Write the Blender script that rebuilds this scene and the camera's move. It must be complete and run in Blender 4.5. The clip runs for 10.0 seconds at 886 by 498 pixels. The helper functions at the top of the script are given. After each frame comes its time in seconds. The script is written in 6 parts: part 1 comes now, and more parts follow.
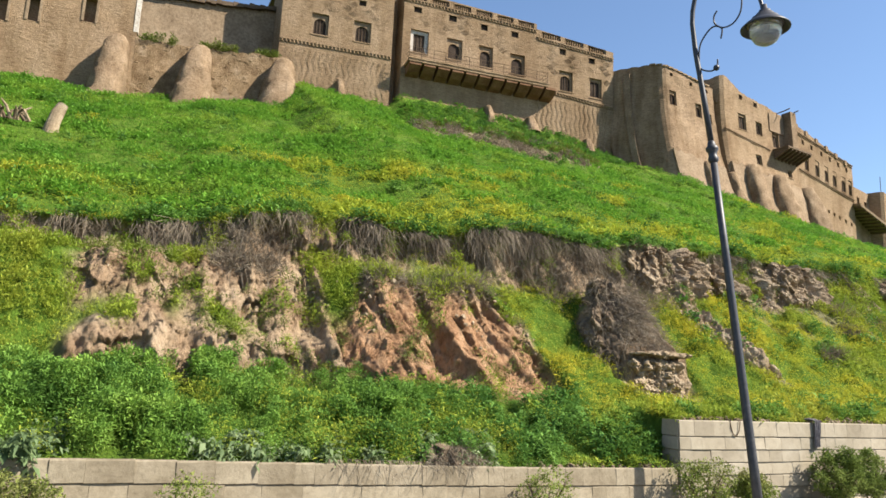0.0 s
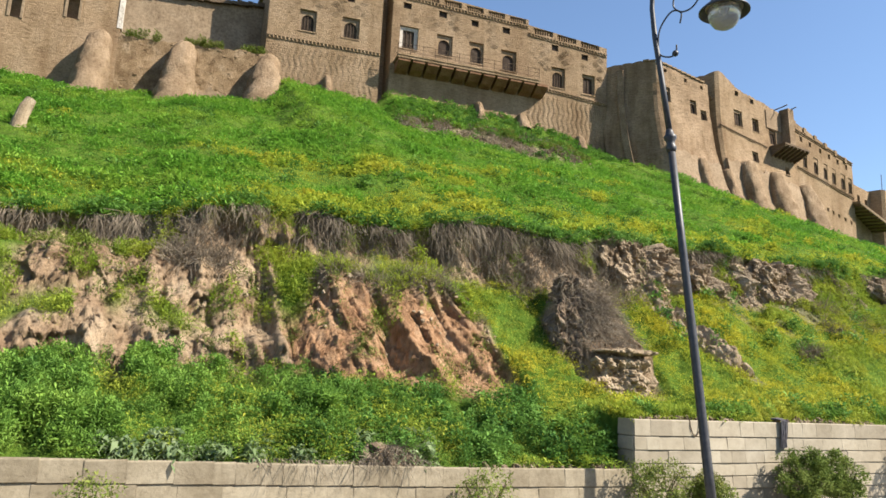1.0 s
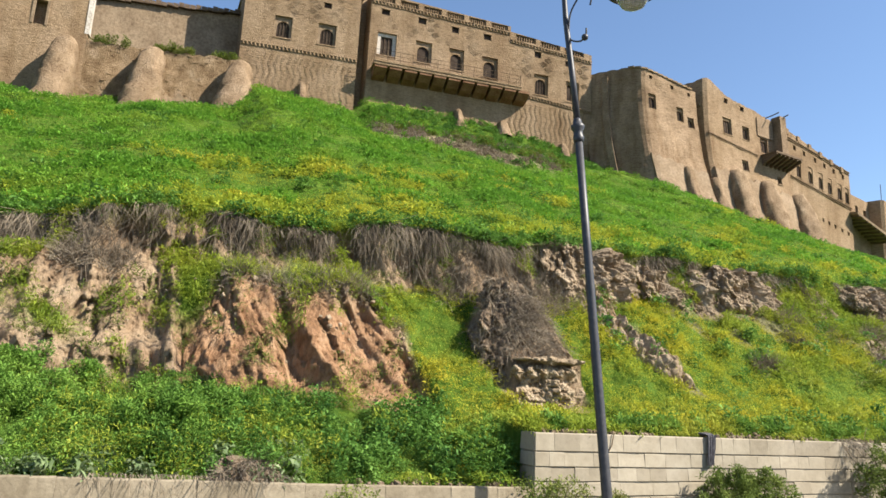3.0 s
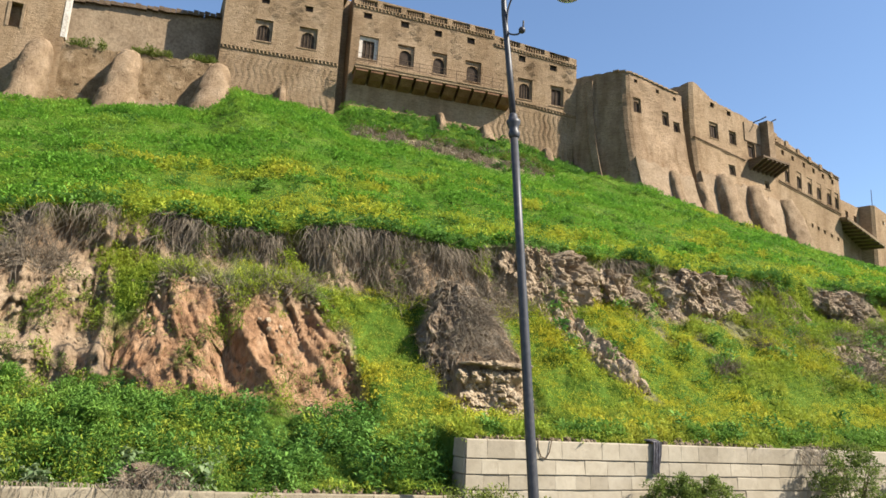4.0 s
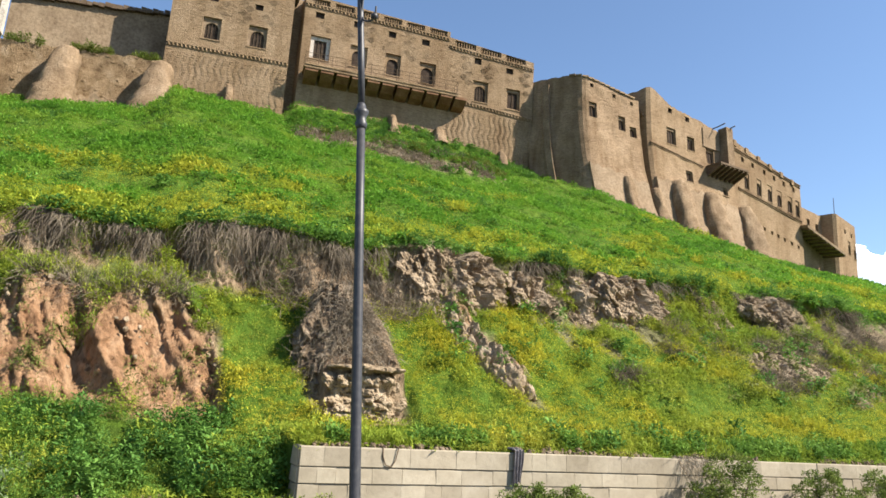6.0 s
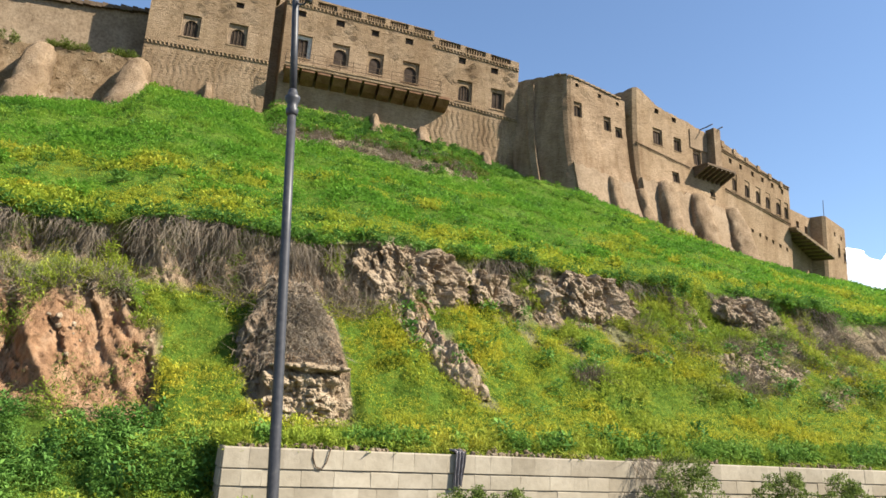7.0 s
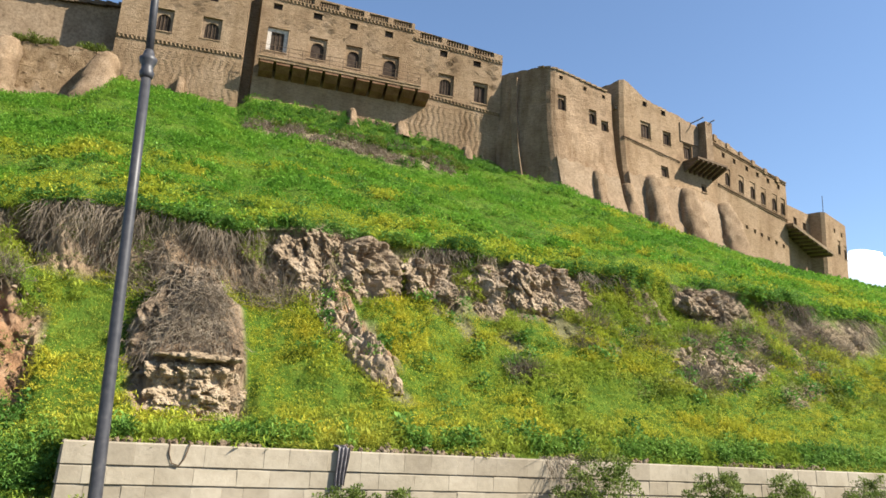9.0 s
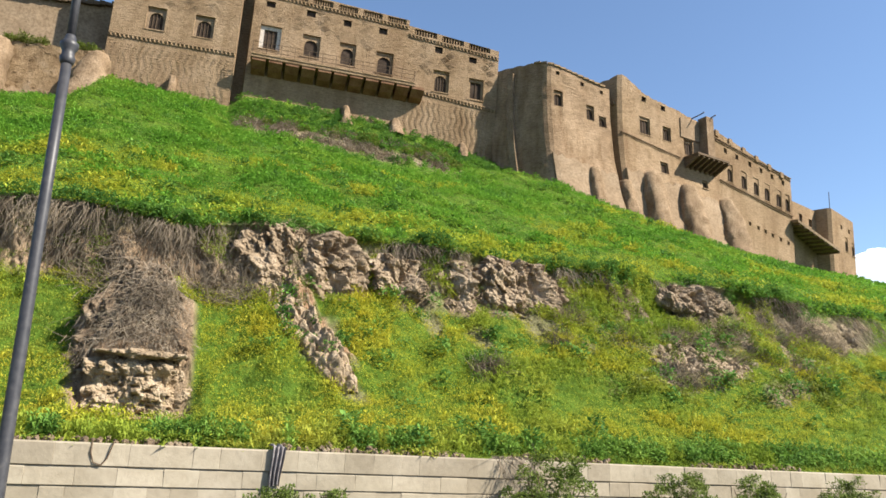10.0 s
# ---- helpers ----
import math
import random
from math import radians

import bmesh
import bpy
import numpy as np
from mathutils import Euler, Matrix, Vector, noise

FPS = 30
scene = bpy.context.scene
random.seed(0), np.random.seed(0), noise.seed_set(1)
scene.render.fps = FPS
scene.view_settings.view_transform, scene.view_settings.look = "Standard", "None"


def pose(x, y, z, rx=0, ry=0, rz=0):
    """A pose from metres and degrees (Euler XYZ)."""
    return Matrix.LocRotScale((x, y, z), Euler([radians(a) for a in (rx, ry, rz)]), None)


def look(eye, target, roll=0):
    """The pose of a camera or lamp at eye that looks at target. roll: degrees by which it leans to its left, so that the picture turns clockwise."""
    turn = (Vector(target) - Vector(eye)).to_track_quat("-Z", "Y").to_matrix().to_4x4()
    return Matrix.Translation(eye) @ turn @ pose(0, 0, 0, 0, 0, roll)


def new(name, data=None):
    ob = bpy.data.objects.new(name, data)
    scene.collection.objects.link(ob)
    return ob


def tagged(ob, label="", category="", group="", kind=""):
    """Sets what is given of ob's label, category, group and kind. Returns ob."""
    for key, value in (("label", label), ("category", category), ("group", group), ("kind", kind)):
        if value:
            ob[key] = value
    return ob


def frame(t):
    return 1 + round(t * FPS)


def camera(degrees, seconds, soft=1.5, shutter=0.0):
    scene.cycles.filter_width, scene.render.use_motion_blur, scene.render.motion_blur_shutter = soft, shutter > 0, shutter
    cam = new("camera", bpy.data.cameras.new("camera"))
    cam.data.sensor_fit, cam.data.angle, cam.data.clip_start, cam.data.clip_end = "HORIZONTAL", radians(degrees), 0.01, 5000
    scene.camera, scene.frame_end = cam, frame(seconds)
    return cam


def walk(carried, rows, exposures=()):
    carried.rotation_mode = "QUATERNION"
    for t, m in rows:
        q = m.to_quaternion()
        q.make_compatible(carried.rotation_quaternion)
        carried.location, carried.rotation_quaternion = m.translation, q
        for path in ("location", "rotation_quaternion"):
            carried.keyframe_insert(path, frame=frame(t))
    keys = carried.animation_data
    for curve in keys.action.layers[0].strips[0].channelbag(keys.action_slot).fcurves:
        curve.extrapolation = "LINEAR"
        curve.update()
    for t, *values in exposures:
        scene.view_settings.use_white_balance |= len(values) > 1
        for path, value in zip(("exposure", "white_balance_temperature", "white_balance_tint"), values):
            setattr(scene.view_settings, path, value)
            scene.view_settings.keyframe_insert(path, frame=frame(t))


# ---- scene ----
cam = camera(64.0, 10.0, soft=1.6)
PATH = [
    (0, (-12.222, -12.691, 1.969), (-11.377, -10.916, 2.337), 2.5),
    (0.5, (-11.525, -12.703, 1.962), (-10.688, -10.924, 2.331), 2.5),
    (1, (-10.722, -12.763, 1.951), (-9.898, -10.978, 2.32), 2.6),
    (1.5, (-10.053, -12.73, 1.957), (-9.242, -10.939, 2.324), 2.7),
    (2, (-9.275, -12.774, 1.977), (-8.476, -10.978, 2.347), 2.8),
    (2.5, (-8.564, -12.753, 1.951), (-7.774, -10.957, 2.34), 2.9),
    (4, (-6.279, -12.867, 1.972), (-5.503, -11.074, 2.399), 3.0),
    (4.5, (-5.584, -13.029, 2.006), (-4.808, -11.237, 2.439), 3.1),
    (5, (-4.825, -13.17, 2.043), (-4.046, -11.38, 2.481), 3.2),
    (5.5, (-4.1, -13.307, 2.071), (-3.31, -11.524, 2.515), 3.3),
    (6, (-3.374, -13.356, 2.1), (-2.575, -11.578, 2.546), 3.4),
    (7.5, (-1.334, -13.285, 2.094), (-0.537, -11.51, 2.555), 3.6),
    (8, (-0.608, -13.253, 2.083), (0.181, -11.475, 2.546), 3.6),
    (8.5, (0.048, -13.21, 2.045), (0.824, -11.427, 2.51), 3.6),
    (9, (0.759, -13.159, 2.041), (1.521, -11.369, 2.505), 3.6),
    (9.5, (1.459, -13.181, 2.06), (2.203, -11.383, 2.523), 3.6),
    (10, (2.214, -13.196, 2.077), (2.939, -11.391, 2.54), 3.6),
]
walk(cam, [(t, look(eye, target, roll)) for t, eye, target, roll in PATH])

# ---- light ----
SUN_AZ, SUN_EL = math.atan2(1.28, -1.0), radians(43)
world = bpy.data.worlds.new("sky")
scene.world = world
world.use_nodes = True
wn = world.node_tree.nodes
sky = wn.new("ShaderNodeTexSky")
sky.sky_type, sky.sun_disc, sky.sun_elevation, sky.sun_rotation = "NISHITA", False, SUN_EL, SUN_AZ
sky.air_density, sky.dust_density, sky.ozone_density = 1.0, 0.3, 3.2
world.node_tree.links.new(sky.outputs[0], wn["Background"].inputs[0])
wn["Background"].inputs[1].default_value = 0.084
sun = new("sun", bpy.data.lights.new("sun", "SUN"))
sun.data.energy, sun.data.angle, sun.data.color = 5.0, radians(0.6), (1.0, 0.93, 0.82)
sun.matrix_world = look((0, 0, 60), (-math.sin(SUN_AZ) * math.cos(SUN_EL), -math.cos(SUN_AZ) * math.cos(SUN_EL), 60 - math.sin(SUN_EL)))
scene.view_settings.exposure = 1.28


# ---- materials ----
def material(name, rough=0.9, spec=0.2):
    m = bpy.data.materials.new(name)
    m.use_nodes = True
    b = m.node_tree.nodes["Principled BSDF"]
    b.inputs["Roughness"].default_value = rough
    b.inputs["Specular IOR Level"].default_value = spec
    return m, m.node_tree.nodes, m.node_tree.links, b


def coords(nodes, links, scale=(1, 1, 1)):
    c = nodes.new("ShaderNodeNewGeometry")
    mp = nodes.new("ShaderNodeMapping")
    mp.inputs["Scale"].default_value = scale
    links.new(c.outputs["Position"], mp.inputs["Vector"])
    return mp.outputs[0]


def noise_tex(nodes, links, vec, scale, detail=4.0, rough=0.6):
    n = nodes.new("ShaderNodeTexNoise")
    n.inputs["Scale"].default_value, n.inputs["Detail"].default_value, n.inputs["Roughness"].default_value = scale, detail, rough
    links.new(vec, n.inputs["Vector"])
    return n.outputs["Fac"]


def ramp(nodes, links, fac, stops):
    r = nodes.new("ShaderNodeValToRGB")
    e = r.color_ramp.elements
    while len(e) < len(stops):
        e.new(0.5)
    for el, (p, c) in zip(e, stops):
        el.position, el.color = p, (*c, 1)
    links.new(fac, r.inputs[0])
    return r.outputs[0]


def mix(nodes, links, fac, a, b, mode="MIX"):
    n = nodes.new("ShaderNodeMix")
    n.data_type, n.blend_type = "RGBA", mode
    for sock, v in ((n.inputs[0], fac), (n.inputs[6], a), (n.inputs[7], b)):
        if isinstance(v, (int, float)):
            sock.default_value = v
        elif isinstance(v, tuple):
            sock.default_value = (*v, 1)
        else:
            links.new(v, sock)
    return n.outputs[2]


def bump(nodes, links, bsdf, height, strength, distance):
    n = nodes.new("ShaderNodeBump")
    n.inputs["Strength"].default_value, n.inputs["Distance"].default_value = strength, distance
    links.new(height, n.inputs["Height"])
    links.new(n.outputs[0], bsdf.inputs["Normal"])


def earthy(name, c1, c2, c3, scale=1.2, relief=0.06, stretch=(1, 1, 1), rough=0.95, even=0.0):
    """Soil, mud or stone: two scales of colour, fine relief."""
    m, nd, lk, b = material(name, rough, 0.1)
    v = coords(nd, lk, stretch)
    big = noise_tex(nd, lk, v, scale, 5)
    fine = noise_tex(nd, lk, v, scale * 9, 6, 0.7)
    col = ramp(nd, lk, big, [(0.3, c1), (0.52, c2), (0.72, c3)])
    shade = ramp(nd, lk, fine, [(0.3, (0.55 + 0.35 * even, 0.52 + 0.37 * even, 0.5 + 0.38 * even)), (0.55, (1, 1, 1)), (0.78, (1.2 - 0.15 * even, 1.18 - 0.14 * even, 1.15 - 0.12 * even))])
    lk.new(mix(nd, lk, 1.0, col, shade, "MULTIPLY"), b.inputs["Base Color"])
    bump(nd, lk, b, fine, 0.9, relief)
    return m


def leafy(name, c1, c2, c3, patch=0.35, glow=0.35):
    """Leaves: patches of tint over the ground, each leaf a little different, some light through them."""
    m, nd, lk, b = material(name, 0.7, 0.12)
    v = coords(nd, lk)
    big = noise_tex(nd, lk, v, patch, 4, 0.65)
    col = ramp(nd, lk, big, [(0.32, c1), (0.5, c2), (0.68, c3)])
    g = nd.new("ShaderNodeNewGeometry")
    each = ramp(nd, lk, g.outputs["Random Per Island"], [(0.0, (0.76, 0.79, 0.74)), (0.5, (1, 1, 1)), (1.0, (1.22, 1.17, 1.08))])
    col = mix(nd, lk, 1.0, col, each, "MULTIPLY")
    lk.new(col, b.inputs["Base Color"])
    t = nd.new("ShaderNodeBsdfTranslucent")
    lk.new(col, t.inputs["Color"])
    mx = nd.new("ShaderNodeMixShader")
    mx.inputs[0].default_value = glow
    lk.new(b.outputs[0], mx.inputs[1])
    lk.new(t.outputs[0], mx.inputs[2])
    lk.new(mx.outputs[0], nd["Material Output"].inputs["Surface"])
    return m


def brickwork(name, c1, c2, c3, stain):
    """Old mud-brick walling: course-wise speckle, missing joints, broad water stains."""
    m, nd, lk, b = material(name, 0.95, 0.08)
    big = noise_tex(nd, lk, coords(nd, lk, (1, 1, 0.7)), 0.45, 5, 0.6)
    runs = noise_tex(nd, lk, coords(nd, lk, (1.6, 1.6, 0.16)), 0.9, 4, 0.6)
    course = noise_tex(nd, lk, coords(nd, lk, (1.0, 1.0, 3.4)), 2.6, 5, 0.75)
    fine = noise_tex(nd, lk, coords(nd, lk, (1.0, 1.0, 2.0)), 8.0, 5, 0.7)
    col = ramp(nd, lk, big, [(0.32, c1), (0.5, c2), (0.7, c3)])
    col = mix(nd, lk, 1.0, col, ramp(nd, lk, course, [(0.33, (0.7, 0.67, 0.64)), (0.5, (1, 1, 1)), (0.7, (1.14, 1.12, 1.1))]), "MULTIPLY")
    col = mix(nd, lk, 1.0, col, ramp(nd, lk, fine, [(0.3, (0.74, 0.72, 0.7)), (0.55, (1, 1, 1)), (0.75, (1.12, 1.11, 1.1))]), "MULTIPLY")
    col = mix(nd, lk, 1.0, col, ramp(nd, lk, runs, [(0.36, stain), (0.52, (1, 1, 1))]), "MULTIPLY")
    lk.new(col, b.inputs["Base Color"])
    both = nd.new("ShaderNodeMath")
    both.operation = "ADD"
    lk.new(course, both.inputs[0])
    lk.new(fine, both.inputs[1])
    bump(nd, lk, b, both.outputs[0], 0.8, 0.07)
    return m


SOIL = earthy("cliff_soil", (0.187, 0.109, 0.062), (0.312, 0.203, 0.129), (0.406, 0.296, 0.211), 0.9, 0.08, (1, 1, 0.6))
MUD = brickwork("mud_brick", (0.215, 0.144, 0.084), (0.273, 0.191, 0.115), (0.328, 0.238, 0.152), (0.86, 0.84, 0.81))
PLASTER = earthy("mud_plaster", (0.17, 0.115, 0.068), (0.245, 0.172, 0.106), (0.325, 0.24, 0.157), 0.9, 0.12, even=0.1)
ROUGHWALL = brickwork("rough_mud_wall", (0.2, 0.134, 0.08), (0.278, 0.194, 0.12), (0.345, 0.248, 0.16), (0.76, 0.73, 0.69))
PLINTH = earthy("pale_mud_render", (0.215, 0.152, 0.095), (0.262, 0.19, 0.122), (0.31, 0.232, 0.155), 0.6, 0.06, even=0.3)
RUBBLE = earthy("rubble_masonry", (0.156, 0.101, 0.055), (0.265, 0.183, 0.105), (0.359, 0.265, 0.172), 1.6, 0.12)
PALE = earthy("pale_plaster", (0.468, 0.413, 0.343), (0.53, 0.476, 0.406), (0.562, 0.515, 0.452), 0.8, 0.01)
TANPLASTER = earthy("tan_plaster", (0.187, 0.133, 0.082), (0.25, 0.183, 0.117), (0.312, 0.238, 0.156), 0.6, 0.03)
STONE = earthy("limestone_block", (0.265, 0.23, 0.172), (0.312, 0.275, 0.211), (0.36, 0.322, 0.255), 0.9, 0.012, even=0.9)
DIRTYSTONE = earthy("soiled_limestone_block", (0.2, 0.168, 0.117), (0.256, 0.219, 0.158), (0.31, 0.27, 0.2), 1.4, 0.015, even=0.6)
MORTAR = earthy("wall_core", (0.172, 0.133, 0.094), (0.218, 0.172, 0.125), (0.265, 0.218, 0.164), 2.0, 0.03)
ROCK = earthy("loose_stone", (0.234, 0.172, 0.109), (0.328, 0.25, 0.164), (0.421, 0.343, 0.25), 3.0, 0.03)
OUTROCK = earthy("weathered_earth_rock", (0.195, 0.14, 0.088), (0.315, 0.24, 0.16), (0.43, 0.342, 0.243), 1.3, 0.08, (1.4, 1.4, 0.5), even=0.3)
CLOD = earthy("dry_clods", (0.125, 0.09, 0.058), (0.195, 0.144, 0.098), (0.296, 0.234, 0.164), 3.0, 0.03)
BEAM = earthy("old_brown_beams", (0.133, 0.066, 0.035), (0.203, 0.109, 0.062), (0.265, 0.156, 0.094), 1.5, 0.03)
WOOD = earthy("old_timber", (0.086, 0.058, 0.039), (0.133, 0.094, 0.062), (0.187, 0.14, 0.094), 2.0, 0.01, (1, 1, 6))
DARKWOOD = earthy("dark_shutter", (0.035, 0.024, 0.018), (0.055, 0.04, 0.03), (0.08, 0.06, 0.045), 2.5, 0.01)
ASPHALT = earthy("asphalt", (0.04, 0.04, 0.04), (0.05, 0.05, 0.05), (0.065, 0.063, 0.06), 0.6, 0.01)
PAVING = earthy("paving", (0.3, 0.28, 0.25), (0.36, 0.34, 0.3), (0.42, 0.39, 0.35), 0.9, 0.01)
CLOTHMAT = earthy("grey_cloth", (0.1, 0.088, 0.09), (0.22, 0.2, 0.2), (0.4, 0.37, 0.36), 6.0, 0.01, (6, 6, 1))

MEADOW = leafy("meadow_herbs", (0.092, 0.225, 0.028), (0.146, 0.305, 0.036), (0.235, 0.345, 0.048), 0.3, 0.36)
SLOPE = leafy("slope_herbs", (0.165, 0.255, 0.032), (0.27, 0.335, 0.042), (0.36, 0.375, 0.055), 0.45, 0.36)
GOLD = leafy("gold_herbs", (0.26, 0.336, 0.038), (0.38, 0.386, 0.042), (0.5, 0.437, 0.046), 0.5, 0.36)
GOLDMEADOW = leafy("yellowing_meadow_herbs", (0.215, 0.315, 0.036), (0.32, 0.37, 0.042), (0.43, 0.41, 0.05), 0.5, 0.36)
SHRUB = leafy("dense_weeds", (0.063, 0.151, 0.034), (0.105, 0.218, 0.042), (0.16, 0.286, 0.059), 0.8, 0.3)
BUSH = leafy("bush_leaves", (0.084, 0.126, 0.025), (0.13, 0.176, 0.038), (0.193, 0.235, 0.063), 1.2, 0.3)
WEED = leafy("tall_weeds", (0.072, 0.155, 0.03), (0.142, 0.262, 0.045), (0.235, 0.36, 0.065), 0.9, 0.3)
GREYLEAF = leafy("thistle_leaves", (0.1, 0.15, 0.065), (0.165, 0.23, 0.105), (0.27, 0.33, 0.185), 1.5)
FLOWER = leafy("yellow_petals", (0.43, 0.41, 0.024), (0.5, 0.475, 0.03), (0.56, 0.535, 0.05), 0.8, 0.35)
DRY = leafy("dry_stalks", (0.13, 0.105, 0.078), (0.21, 0.172, 0.13), (0.34, 0.28, 0.21), 0.9, 0.2)
DRYGREEN = leafy("half_dry_herbs", (0.101, 0.143, 0.025), (0.151, 0.193, 0.038), (0.202, 0.21, 0.067), 0.9, 0.25)

METAL, nd_, lk_, b_ = material("dark_painted_steel", 0.48, 0.4)
v_ = coords(nd_, lk_)
lk_.new(ramp(nd_, lk_, noise_tex(nd_, lk_, v_, 9, 5), [(0.3, (0.026, 0.026, 0.03)), (0.6, (0.045, 0.044, 0.047)), (0.8, (0.085, 0.077, 0.07))]), b_.inputs["Base Color"])
b_.inputs["Metallic"].default_value = 0.0
GLASS, nd_, lk_, b_ = material("lamp_glass", 0.12, 0.5)
b_.inputs["Base Color"].default_value = (0.9, 0.91, 0.92, 1)
b_.inputs["Transmission Weight"].default_value = 0.75
CLOUD, nd_, lk_, b_ = material("cloud", 1.0, 0.0)
b_.inputs["Base Color"].default_value = (0.92, 0.93, 0.95, 1)
# added glow that whitens the cloud's grey shading; it stands in for sunlight
b_.inputs["Emission Color"].default_value = (0.9, 0.94, 1.0, 1)
b_.inputs["Emission Strength"].default_value = 0.35

# ground sheet: herbs' soil where it is green, bare earth by the attribute "bare"
GROUND, nd_, lk_, b_ = material("mound_ground", 0.95, 0.1)
v_ = coords(nd_, lk_, (1, 1, 0.6))
at_ = nd_.new("ShaderNodeAttribute")
at_.attribute_name = "bare"
f1, f2, f3 = noise_tex(nd_, lk_, v_, 0.8, 5), noise_tex(nd_, lk_, v_, 5.5, 8, 0.72), noise_tex(nd_, lk_, v_, 2.2, 5, 0.65)
earth = ramp(nd_, lk_, f1, [(0.32, (0.211, 0.133, 0.078)), (0.45, (0.312, 0.215, 0.133)), (0.58, (0.382, 0.277, 0.176)), (0.72, (0.452, 0.343, 0.234))])
red = ramp(nd_, lk_, f3, [(0.3, (0.22, 0.118, 0.061)), (0.5, (0.375, 0.218, 0.12)), (0.72, (0.485, 0.325, 0.198))])
sepr = nd_.new("ShaderNodeSeparateColor")
lk_.new(at_.outputs["Color"], sepr.inputs[0])
earth = mix(nd_, lk_, sepr.outputs[1], earth, red)
drab = ramp(nd_, lk_, f3, [(0.3, (0.156, 0.113, 0.074)), (0.5, (0.257, 0.195, 0.129)), (0.72, (0.359, 0.285, 0.203))])
earth = mix(nd_, lk_, sepr.outputs[2], earth, drab)
grit = ramp(nd_, lk_, f2, [(0.3, (0.42, 0.38, 0.36)), (0.48, (0.95, 0.95, 0.95)), (0.75, (1.25, 1.22, 1.18))])
earth = mix(nd_, lk_, 1.0, earth, grit, "MULTIPLY")
turf = ramp(nd_, lk_, f3, [(0.3, (0.059, 0.101, 0.013)), (0.5, (0.088, 0.155, 0.017)), (0.7, (0.134, 0.193, 0.025))])
lk_.new(mix(nd_, lk_, sepr.outputs[0], turf, earth), b_.inputs["Base Color"])
vr_ = coords(nd_, lk_, (1.6, 1.6, 0.45))
f4 = noise_tex(nd_, lk_, vr_, 4.0, 6, 0.7)
sum_ = nd_.new("ShaderNodeMath")
sum_.operation = "ADD"
lk_.new(f2, sum_.inputs[0])
lk_.new(f4, sum_.inputs[1])
bump(nd_, lk_, b_, sum_.outputs[0], 1.0, 0.16)

# ---- the lie of the land ----
RNG = np.random.default_rng(7)


def table(n=256, seed=3):
    return np.random.default_rng(seed).random((n, n))


GRID = table()


def vnoise(x, y):
    """Smooth value noise on the plane, 0 to 1."""
    x, y = np.asarray(x, float) + 1000.0, np.asarray(y, float) + 1000.0
    i, j = np.floor(x).astype(int), np.floor(y).astype(int)
    u, v = x - i, y - j
    u, v = u * u * (3 - 2 * u), v * v * (3 - 2 * v)
    g = lambda a, b: GRID[a % 256, b % 256]
    return (g(i, j) * (1 - u) + g(i + 1, j) * u) * (1 - v) + (g(i, j + 1) * (1 - u) + g(i + 1, j + 1) * u) * v


def fbm(x, y, octaves=4):
    total, amp, norm = 0.0, 1.0, 0.0
    for o in range(octaves):
        total, norm = total + amp * vnoise(x * 2**o + 17.3 * o, y * 2**o - 9.1 * o), norm + amp
        amp *= 0.5
    return total / norm


def knots(x, xs, vs):
    return np.interp(x, xs, vs)


def toe(x):
    y = knots(x, [-30, -13, -8.5, -7, -6.3, -5.9, -4.6, -4.15, -3.7, -1.9, -1.2, -0.6, 0.9, 1.15, 3.1, 3.4, 30], [3.9, 4.2, 4.4, 4.4, 4.5, 3.8, 3.6, 4.1, 3.5, 3.2, 3.2, 2.2, 2.0, 2.75, 2.75, 2.2, 2.2])
    z = knots(x, [-30, -7, -6.4, -5.7, -4.6, -1.2, -0.6, 1.15, 3.1, 3.4, 7, 12, 19, 30], [1.7, 1.8, 2.2, 1.8, 1.8, 1.6, 1.5, 1.7, 1.8, 1.95, 2.2, 2.3, 2.6, 2.7])
    return y, z


def lip(x):
    y = knots(x, [-30, -13, -7, -6.4, -5.6, -4.6, -4.15, -3.6, -1.9, -1.2, -0.6, 0.95, 1.15, 3.1, 3.35, 30], [6.2, 6.5, 6.7, 6.4, 5.6, 5.6, 5.7, 5.2, 5.0, 4.5, 4.4, 4.4, 3.0, 3.0, 4.4, 4.4])
    z = knots(x, [-30, -13, -7, -6.4, -5.6, -4.6, -4.15, -3.6, -1.9, -1.2, -0.6, 0.95, 1.15, 3.1, 3.35, 9, 19, 30], [4.5, 4.6, 4.7, 4.5, 4.4, 4.6, 4.15, 4.3, 4.15, 3.4, 3.1, 3.3, 2.95, 2.95, 3.7, 3.9, 4.3, 4.3])
    return y, z


def bank(x):
    y = knots(x, [-30, -13, -7, -1.2, 0.7, 1.2, 3.1, 4.6, 6.7, 9, 12.75, 19.4, 30], [7.5, 7.5, 7.2, 6.8, 6.65, 6.3, 6.15, 6.15, 6.4, 6.7, 6.5, 6.2, 6.2])
    z = knots(x, [-30, -9, -7, -1.4, 0, 1.2, 3.1, 6.7, 12.75, 19.4, 30], [5.0, 5.0, 5.45, 5.5, 5.25, 5.15, 5.15, 5.5, 5.6, 5.8, 5.8])
    return y, z


